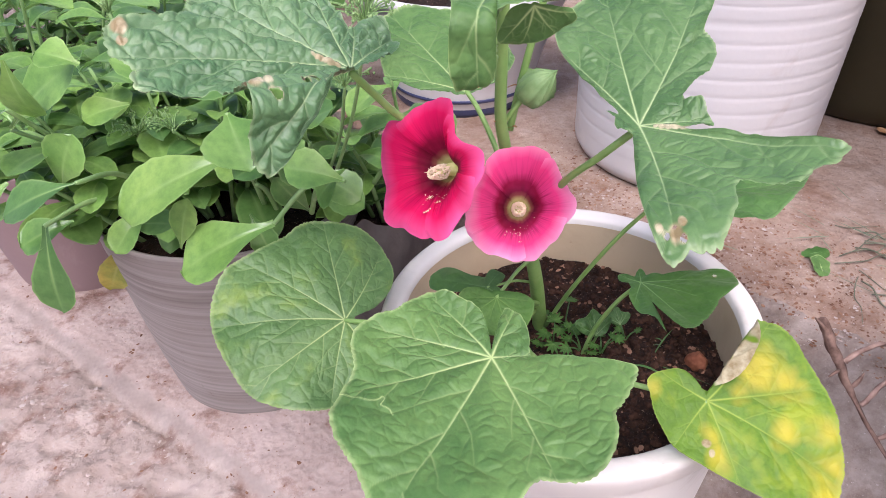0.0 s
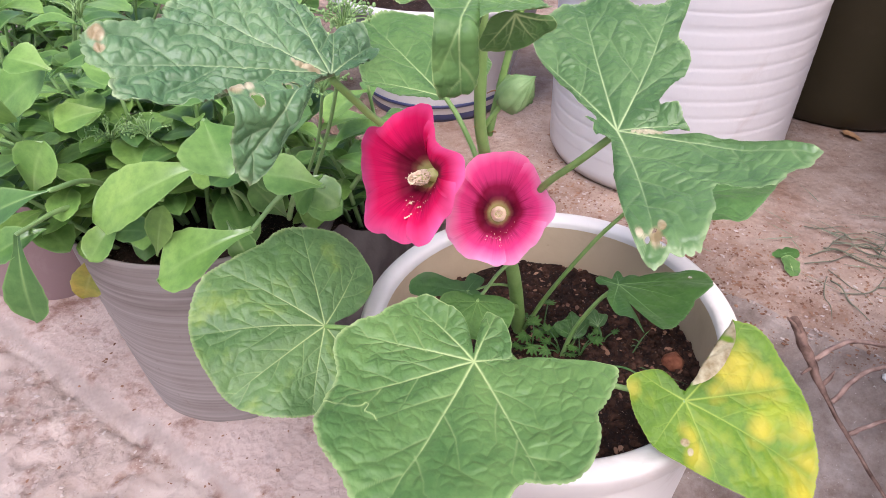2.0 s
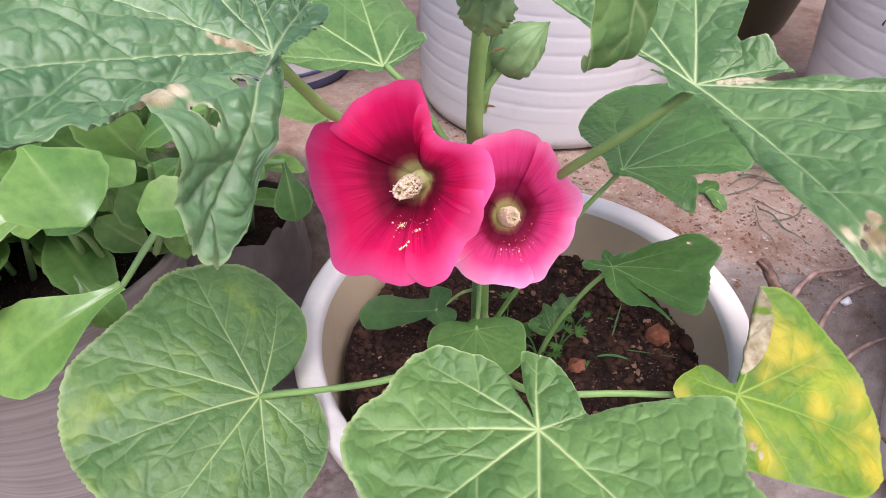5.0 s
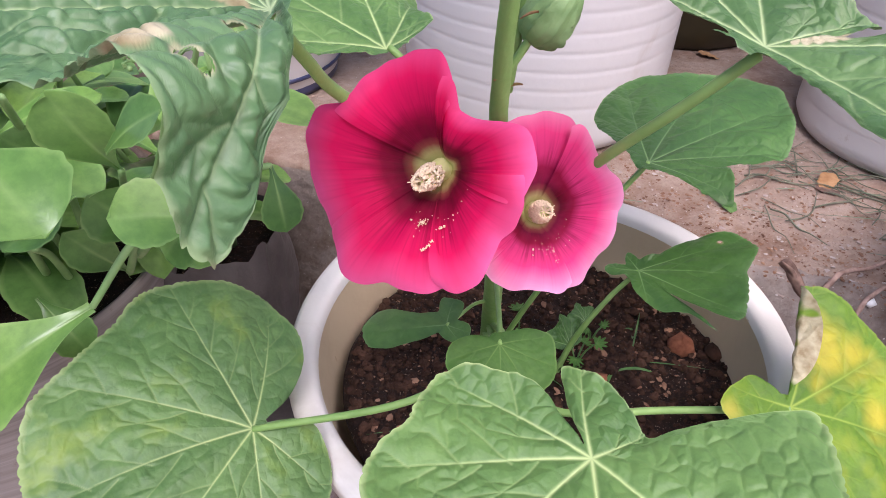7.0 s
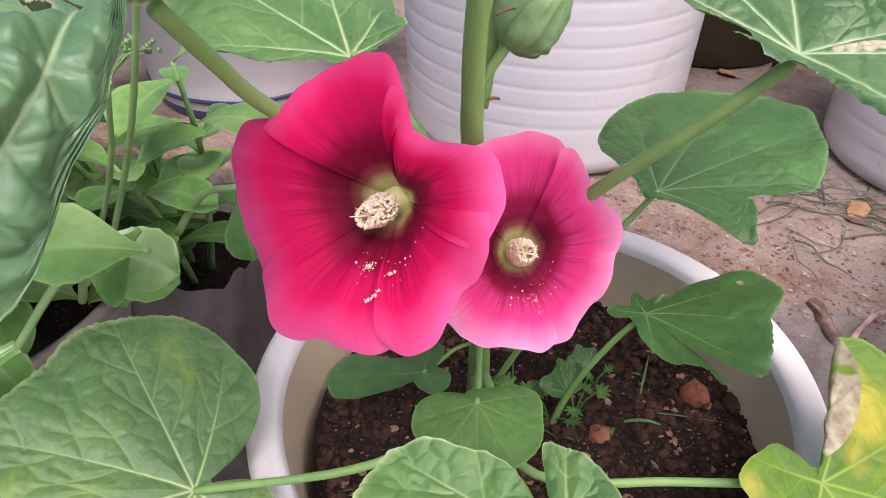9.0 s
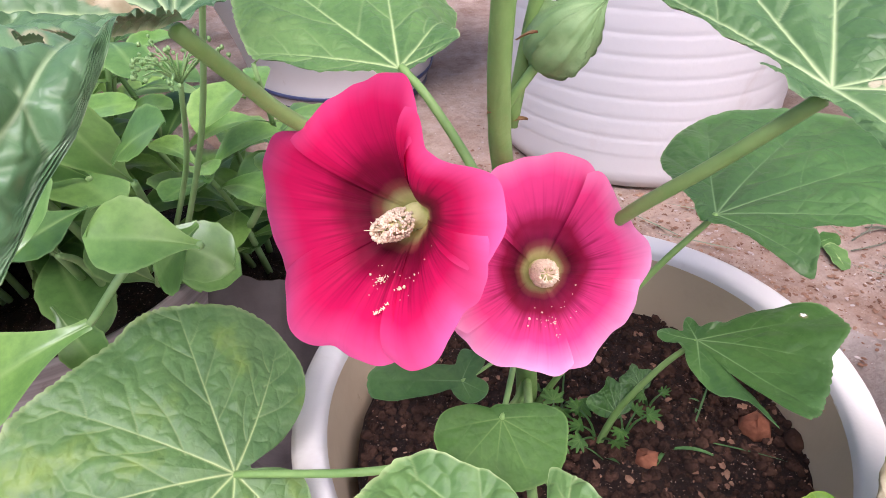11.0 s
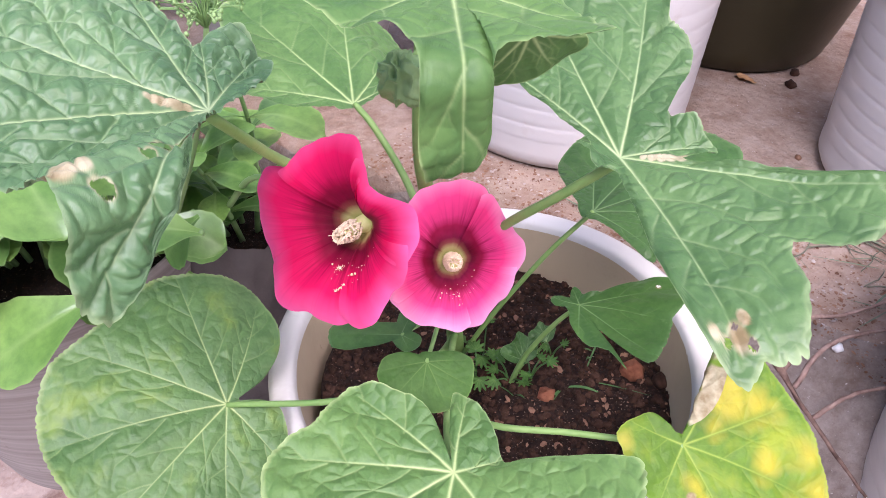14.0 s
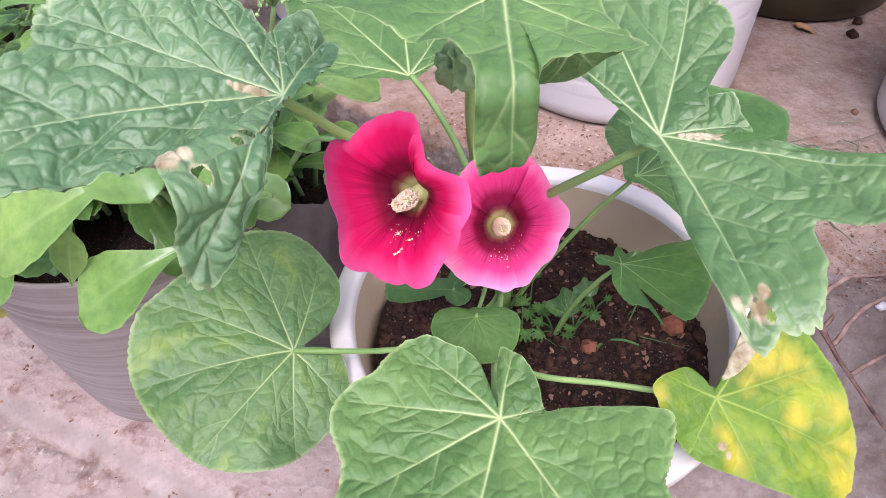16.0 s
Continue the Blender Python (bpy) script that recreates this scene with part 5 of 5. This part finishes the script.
SPOONS = [spoon_mesh(0.108, 0.058 + 0.003 * (k % 3), k, 0.10 + 0.09 * (k % 4), 0.10 + 0.12 * (k % 3)) for k in range(8)]


def leaf_pose(base, direction, up, scale):
    d = Vector(direction).normalized()
    u = Vector(up)
    u = (u - d * u.dot(d)).normalized()
    s = u.cross(d)
    m = Matrix(((d.x, s.x, u.x, base[0]), (d.y, s.y, u.y, base[1]), (d.z, s.z, u.z, base[2]), (0, 0, 0, 1)))
    return m @ Matrix.Diagonal((*scale, 1))


def stonecrop(x, y, z, label, stems, seed, spread, height, lean=(0, 0)):
    rnd = random.Random(seed)
    plant = thing("stonecrop", label, "plant", pose(x, y, z), "stonecrop plants")
    inv = plant.matrix_world.inverted()
    for k in range(stems):
        a = 2 * math.pi * k / stems + rnd.uniform(-0.4, 0.4)
        q = spread * rnd.uniform(0.35, 1.0)
        top = np.array([x + q * math.cos(a) + lean[0], y + q * math.sin(a) + lean[1], z + height * rnd.uniform(0.55, 1.05)])
        foot = np.array([x + 0.35 * q * math.cos(a), y + 0.35 * q * math.sin(a), z])
        mid = (foot + top) / 2 + np.array([0.15 * q * math.cos(a), 0.15 * q * math.sin(a), 0.02])
        pts = smooth_path([foot, mid, top], 14)
        ob = piece("stem", tube("stonecrop_stem", [foot, mid, top], [0.0040, 0.0030, 0.0022], STEM_PALE, 12, 7), plant)
        ob.matrix_basis = inv
        turn = rnd.uniform(0, 6.28)
        for i in range(3, 14):
            for o in (0, 1):
                if rnd.random() < 0.58:
                    continue
                turn += 2.4
                b = pts[i]
                up = 0.25 + 0.5 * i / 14 * rnd.random()
                d = (math.cos(turn), math.sin(turn), up - 0.25 * rnd.random())
                sc = rnd.uniform(0.45, 1.05) * (1.1 - 0.35 * i / 14)
                ob = piece("leaf", SPOONS[rnd.randrange(8)], plant)
                ob.matrix_basis = inv @ leaf_pose(b, d, (-0.3 * d[0], -0.3 * d[1], 1), (sc, sc * rnd.uniform(0.85, 1.15), sc))
    return plant, inv


crop_a, inv_a = stonecrop(-0.345, 0.920, 0.345, "bushy stonecrop with fleshy spoon-shaped leaves in the grey pot", 22, 21, 0.18, 0.31, (0.02, -0.02))
stonecrop(-0.110, 0.920, 0.325, "upright stonecrop with fleshy leaves in the black grow bag", 5, 25, 0.08, 0.27, (-0.04, -0.06))
crop_d, inv_d = stonecrop(-0.440, 0.860, 0.345, "leaning stonecrop with fleshy leaves at the grey pot's edge", 13, 24, 0.13, 0.27, (-0.06, -0.04))
crop_b, inv_b = stonecrop(-0.800, 1.250, 0.29, "bushy stonecrop with fleshy leaves in the mauve pot", 26, 22, 0.36, 0.40, (0.06, -0.04))
crop_c, inv_c = stonecrop(-0.600, 1.600, 0.29, "bushy stonecrop with fleshy leaves behind", 28, 23, 0.44, 0.46, (0.10, -0.10))


grey_pot(-1.02, 1.66, 0.0, 0.150, 0.185, 0.310, MAUVE_POT, "mauve brown clay pot at the back of the row", 10)
stonecrop(-1.02, 1.64, 0.29, "bushy stonecrop with fleshy leaves at the back", 26, 26, 0.40, 0.42, (0.04, -0.06))
grey_pot(-0.95, 2.10, 0.0, 0.150, 0.185, 0.310, MAUVE_POT, "mauve brown clay pot far back in the row", 11)
stonecrop(-0.95, 2.08, 0.29, "dense stonecrop with fleshy leaves far back", 26, 27, 0.48, 0.46, (0.02, -0.06))


def spoon(base, tip, width, up=(0, -0.4, 0.9), curl=0.04, fold=0.16, mat=None, stalk=None):
    """One large leaf of the near stonecrop, from its base to its tip."""
    b, t = Vector(base), Vector(tip)
    me = spoon_mesh((t - b).length * 1.02, width, int(abs(b.x * 1000)), curl, fold, mat, 48, 17)
    ob = piece("leaf", me, crop_a)
    ob.matrix_basis = inv_a @ leaf_pose(base, t - b, up, (1, 1, 1))
    if stalk:
        ob = piece("stem", tube("stalk", [stalk, (Vector(stalk) + b) / 2 + Vector((0, 0, 0.015)), base], [0.0036, 0.0032, 0.0026], STEM_PALE, 14, 8), crop_a)
        ob.matrix_basis = inv_a


spoon((-0.156, 0.700, 0.574), (-0.183, 0.680, 0.645), 0.050, (-0.3, -0.8, 0.4), stalk=(-0.17, 0.78, 0.44))
spoon((-0.142, 0.680, 0.527), (-0.176, 0.660, 0.580), 0.046, (-0.2, -0.8, 0.5), stalk=(-0.18, 0.76, 0.44))
spoon((-0.048, 0.740, 0.530), (-0.046, 0.720, 0.474), 0.036, (0, -1, 0.3), stalk=(-0.10, 0.80, 0.46))
spoon((-0.200, 0.750, 0.555), (-0.226, 0.730, 0.598), 0.042, (-0.2, -0.7, 0.6), stalk=(-0.21, 0.80, 0.43))
spoon((-0.238, 0.740, 0.497), (-0.240, 0.720, 0.556), 0.040, (-0.2, -0.9, 0.3), stalk=(-0.23, 0.79, 0.41))
spoon((-0.180, 0.760, 0.440), (-0.214, 0.740, 0.503), 0.038, (-0.1, -0.8, 0.5))
spoon((-0.229, 0.66, 0.582), (-0.365, 0.64, 0.525), 0.072, stalk=(-0.25, 0.80, 0.42))
spoon((-0.228, 0.66, 0.630), (-0.195, 0.59, 0.606), 0.070, fold=0.35, stalk=(-0.23, 0.80, 0.45))
spoon((-0.195, 0.64, 0.507), (-0.304, 0.615, 0.462), 0.075, stalk=(-0.115, 0.66, 0.560))
spoon((-0.519, 0.75, 0.571), (-0.41, 0.74, 0.66), 0.060, (-0.4, -0.8, 0.5), stalk=(-0.45, 0.85, 0.42))
spoon((-0.395, 0.72, 0.662), (-0.437, 0.72, 0.678), 0.045)
spoon((-0.451, 0.64, 0.508), (-0.455, 0.61, 0.404), 0.048, (0, -1, 0.2), stalk=(-0.42, 0.80, 0.44))
spoon((-0.385, 0.62, 0.575), (-0.463, 0.60, 0.550), 0.050, stalk=(-0.40, 0.80, 0.46))
spoon((-0.466, 0.72, 0.510), (-0.428, 0.71, 0.582), 0.055, (-0.2, -1, 0.3))
spoon((-0.105, 0.60, 0.585), (-0.160, 0.595, 0.605), 0.048, stalk=(-0.16, 0.70, 0.50))
spoon((-0.450, 0.80, 0.381), (-0.509, 0.80, 0.278), 0.045, (0, -1, 0.2), mat=SPOON_YELLOW)
spoon((-0.462, 0.70, 0.676), (-0.466, 0.72, 0.600), 0.050, (-0.2, -1, 0.1))
spoon((-0.369, 0.75, 0.601), (-0.412, 0.72, 0.599), 0.045)
spoon((-0.312, 0.65, 0.466), (-0.290, 0.65, 0.532), 0.032, (0, -1, 0.3))
spoon((-0.379, 0.68, 0.478), (-0.315, 0.66, 0.495), 0.036)
spoon((-0.107, 0.62, 0.586), (-0.140, 0.62, 0.550), 0.045)

spoon((-0.150, 0.66, 0.560), (-0.095, 0.63, 0.545), 0.042, stalk=(-0.20, 0.78, 0.46))
spoon((-0.160, 0.68, 0.600), (-0.120, 0.66, 0.635), 0.040)
spoon((-0.165, 0.70, 0.520), (-0.100, 0.68, 0.500), 0.046, stalk=(-0.20, 0.80, 0.44))
spoon((-0.190, 0.70, 0.560), (-0.235, 0.66, 0.555), 0.040)
spoon((-0.210, 0.70, 0.640), (-0.270, 0.67, 0.655), 0.045, stalk=(-0.22, 0.80, 0.50))
spoon((-0.300, 0.72, 0.640), (-0.350, 0.70, 0.675), 0.042)
spoon((-0.480, 0.70, 0.620), (-0.535, 0.68, 0.590), 0.058, stalk=(-0.46, 0.80, 0.46))
spoon((-0.500, 0.68, 0.540), (-0.545, 0.65, 0.500), 0.050)
spoon((-0.430, 0.66, 0.500), (-0.490, 0.64, 0.480), 0.046)
spoon((-0.350, 0.68, 0.505), (-0.385, 0.64, 0.470), 0.040)
spoon((-0.240, 0.70, 0.480), (-0.215, 0.67, 0.440), 0.034)
spoon((-0.140, 0.69, 0.470), (-0.110, 0.67, 0.430), 0.040)


def umbel(p, foot, size, count, seed):
    """A flat head of tiny green buds on thin forked stalks."""
    rnd = random.Random(seed)
    p = np.array(p)
    parts = [tube_arrays([foot, (np.array(foot) + p) / 2 + np.array([0.01, 0, 0.01]), p], [0.0026, 0.0022, 0.0018], 12, 7)]
    for i in range(count):
        a, q = rnd.uniform(0, 6.28), size * math.sqrt(rnd.random())
        e = p + np.array([q * math.cos(a), q * math.sin(a), size * rnd.uniform(0.35, 0.85)])
        parts.append(tube_arrays([p, (p + e) / 2 + np.array([0, 0, 0.2 * size]), e], [0.0008, 0.0006, 0.0005], 5, 5))
        for k in range(3):
            cv, cf = clod_arrays(rnd.uniform(0.0010, 0.0018), seed * 50 + i * 3 + k)
            parts.append((list(cv * np.array([1, 1, 1.5]) + e + np.array([rnd.gauss(0, 0.002), rnd.gauss(0, 0.002), rnd.gauss(0.001, 0.002)])), cf))
    v, f = join(parts)
    ob = piece("flower_head", mesh_of("flower_head", v, f, STEM_PALE), crop_a, "tiny green bud cluster")
    ob.matrix_basis = inv_a


umbel((-0.075, 0.640, 0.725), (-0.16, 0.78, 0.45), 0.035, 46, 1)
umbel((-0.385, 0.780, 0.545), (-0.36, 0.86, 0.42), 0.035, 22, 2)
umbel((-0.330, 0.760, 0.560), (-0.33, 0.86, 0.42), 0.030, 16, 3)
umbel((-0.400, 0.830, 0.680), (-0.38, 0.90, 0.45), 0.035, 20, 4)
umbel((-0.110, 0.700, 0.640), (-0.17, 0.80, 0.45), 0.030, 24, 5)

# ---------------------------------------------------------------- litter on the slab
def ledge_spot(rnd):
    a, b = rnd.uniform(0.1, 1.0), abs(rnd.gauss(0, 0.13)) - 0.03
    p = EDGE_AT + EDGE_DIR * a + EDGE_IN * b
    return p[0], p[1], ledge_height(a, b)


scatter("pale_grit", AGGREGATE, 1600, 33, ledge_spot, (0.0008, 0.0042), "pale mortar crumbs on the slab", "grit", True)
scatter("grit", CHIP, 6500, 31, ledge_spot, (0.0006, 0.0040), "brown grit and crumbs on the slab", "grit", True)


def twig(points, r, label, taper=(1.0, 0.8, 0.5), knots=(), mat=None):
    t = thing("twig", label, "twig", pose(*points[0]))
    ob = piece("branch", tube("twig", points, [r * q for q in taper], mat or TWIG, 48, 9, 0.3), t)
    ob.matrix_basis = t.matrix_world.inverted()
    for a, b in knots:
        ob = piece("stub", tube("twig_stub", [a, (np.array(a) + np.array(b)) / 2 + np.array([0.002, 0, 0.002]), b], [0.55 * r, 0.42 * r, 0.18 * r], TWIG, 10, 7, 0.15), t)
        ob.matrix_basis = t.matrix_world.inverted()
    return t


twig([(0.424, 0.595, 0.395), (0.436, 0.560, 0.365), (0.452, 0.520, 0.330), (0.490, 0.465, 0.275), (0.52, 0.43, 0.235)], 0.0056, "dry gnarled brown twig leaning on the rubble", (0.9, 1.05, 0.95, 0.75, 0.42, 0.40, 0.36, 0.32, 0.30), (((0.430, 0.575, 0.378), (0.412, 0.588, 0.402)), ((0.440, 0.552, 0.357), (0.424, 0.545, 0.352)), ((0.446, 0.535, 0.343), (0.462, 0.545, 0.356))))
twig([(0.440, 0.557, 0.362), (0.49, 0.575, 0.372), (0.56, 0.585, 0.352), (0.66, 0.60, 0.345)], 0.0030, "thin dry reddish twig on the slab edge", mat=TWIG_PALE)
twig([(0.455, 0.520, 0.332), (0.50, 0.545, 0.352), (0.57, 0.56, 0.345), (0.68, 0.555, 0.335)], 0.0028, "thin dry reddish twig on the slab edge", mat=TWIG_PALE)
twig([(0.470, 0.495, 0.306), (0.53, 0.505, 0.318), (0.62, 0.50, 0.315)], 0.0026, "thin dry reddish twig on the slab edge", mat=TWIG_PALE)


def litter_grass(n, seed):
    rnd = random.Random(seed)
    parts = []
    for i in range(n):
        a, b = rnd.uniform(0.42, 1.05), rnd.uniform(0.04, 0.34)
        p = EDGE_AT + EDGE_DIR * a + EDGE_IN * b
        an = rnd.gauss(2.6, 0.5)
        ln = rnd.uniform(0.03, 0.09)
        parts.append(blade_arrays((p[0], p[1], LEDGE_Z + 0.006), (math.cos(an), math.sin(an), 0.05), ln, rnd.uniform(0.0015, 0.003), 0.02))
    v, f = join(parts)
    piece("grass_clippings", mesh_of("clippings", v, f, GRASS_DRY), None, "wilted green grass clippings strewn on the slab", None, "clippings", "stuff")


litter_grass(60, 3)


def wilted(x, y, n, seed, length):
    """A loose wisp of wilted stalks, each a thin curved strand."""
    rnd = random.Random(seed)
    t = thing("wilted_stalks", "wisp of wilted grey-green grass stalks on the slab", "grass", pose(x, y, on_ledge(x, y)), "wilted grass on the slab")
    inv = t.matrix_world.inverted()
    for i in range(n):
        px, py = x + rnd.gauss(0, 0.022), y + rnd.gauss(0, 0.022)
        an = rnd.gauss(-0.55, 0.55)
        ln = length * rnd.uniform(0.5, 1.2)
        pts = []
        for k in range(5):
            pts.append((px, py, on_ledge(px, py) + 0.0025 + 0.006 * rnd.random() * (k % 2)))
            an += rnd.uniform(-0.45, 0.45)
            px += ln / 4 * math.cos(an)
            py += ln / 4 * math.sin(an)
        r = rnd.uniform(0.0006, 0.0012)
        ob = piece("stalk", tube("wilted_stalk", pts, [r, r, 0.4 * r], GRASS_WILT, 16, 6), t)
        ob.matrix_basis = inv


GRASS_WILT = plain("wilted_stalk", (0.085, 0.10, 0.065), (0.20, 0.20, 0.14), 40.0, 0.75)
wilted(0.570, 0.785, 6, 1, 0.11)
wilted(0.560, 0.730, 5, 2, 0.10)
wilted(0.660, 0.790, 9, 3, 0.12)
wilted(0.690, 0.740, 8, 4, 0.11)
wilted(0.630, 0.850, 8, 5, 0.10)
wilted(0.650, 0.650, 4, 6, 0.08)


def leaf_bit(x, y, size, turn, mat, label, seed):
    me = palmate_leaf("leaf_bit", [(0, size), (45, size * 0.78), (80, size * 0.5), (130, size * 0.62), (180, size * 0.9), (230, size * 0.55), (275, size * 0.48), (320, size * 0.8)], [0, 180], mat, seed, ruffle=0.004, nr=10, na=60, quilt=0.0, fine=0.4, fold=0.0008)
    piece("leaf_scrap", me, None, label, pose(x, y, on_ledge(x, y) + 0.004, 4, -5, turn), "leaf scrap")


leaf_bit(0.520, 0.797, 0.022, 10, LEAF_DARK, "torn dark green leaf scrap on the slab", 1)
leaf_bit(0.515, 0.764, 0.024, 80, LEAF, "torn pale green leaf scrap on the slab", 2)
leaf_bit(0.672, 0.752, 0.022, 30, DRY, "dry brown curled leaf scrap on the slab", 3)
leaf_bit(0.660, 0.738, 0.016, 130, TWIG, "dark brown crumpled leaf scrap on the slab", 4)
leaf_bit(0.800, 1.150, 0.022, 130, DRY, "dry brown curled leaf scrap by the dark pot", 5)


def stone(x, y, z, r, mat, label, seed):
    v, f = clod_arrays(r, seed)
    piece("pebble", mesh_of("pebble", v, f, mat), None, label, pose(x, y, z + 0.5 * r), "pebble")


stone(0.551, 0.567, on_ledge(0.551, 0.567), 0.007, PEBBLE, "small white pebble on the slab", 1)
stone(0.490, 0.456, on_ledge(0.490, 0.456), 0.007, PEBBLE, "small white pebble on the dirt", 2)
stone(0.866, 1.113, on_ledge(0.866, 1.113), 0.011, CLOD, "dark clod of soil on the slab", 3)
stone(0.900, 1.150, on_ledge(0.900, 1.150), 0.009, CLOD, "dark clod of soil on the slab", 4)
stone(0.735, 0.905, on_ledge(0.735, 0.905), 0.006, CHIP, "small brown clod on the slab", 5)
stone(0.276, 0.558, soil_height(0.276, 0.558) - 0.003, 0.014, RED_STONE, "reddish stone on the potting soil", 6)
stone(0.178, 0.548, soil_height(0.178, 0.548) - 0.003, 0.011, RED_STONE, "reddish stone half buried in the potting soil", 8)
stone(0.298, 0.540, soil_height(0.298, 0.540), 0.010, CLOD, "dark clod on the potting soil", 7)


def apron_spot(rnd):
    while True:
        x, y = rnd.uniform(-1.15, 0.02), rnd.uniform(0.15, 1.15)
        d = (x + 0.558) * CREASE[0] + (y - 0.854) * CREASE[1]
        if d < -0.045 and noise.noise((x * 8, y * 8, 4.0)) > rnd.uniform(-0.7, 0.3):
            return x, y, ground_height(x, y)


def floor_spot(rnd):
    x, y = rnd.uniform(-1.0, 0.0), rnd.uniform(0.55, 1.3)
    return x, y, ground_height(x, y)


scatter("aggregate", AGGREGATE, 5000, 41, apron_spot, (0.0014, 0.0075), "pale stones and mortar lumps bared in the rough concrete", "gravel", True, -0.10)
scatter("dirt_crumbs", CHIP, 900, 42, floor_spot, (0.0008, 0.0045), "brown dirt crumbs on the concrete floor", "grit", True)
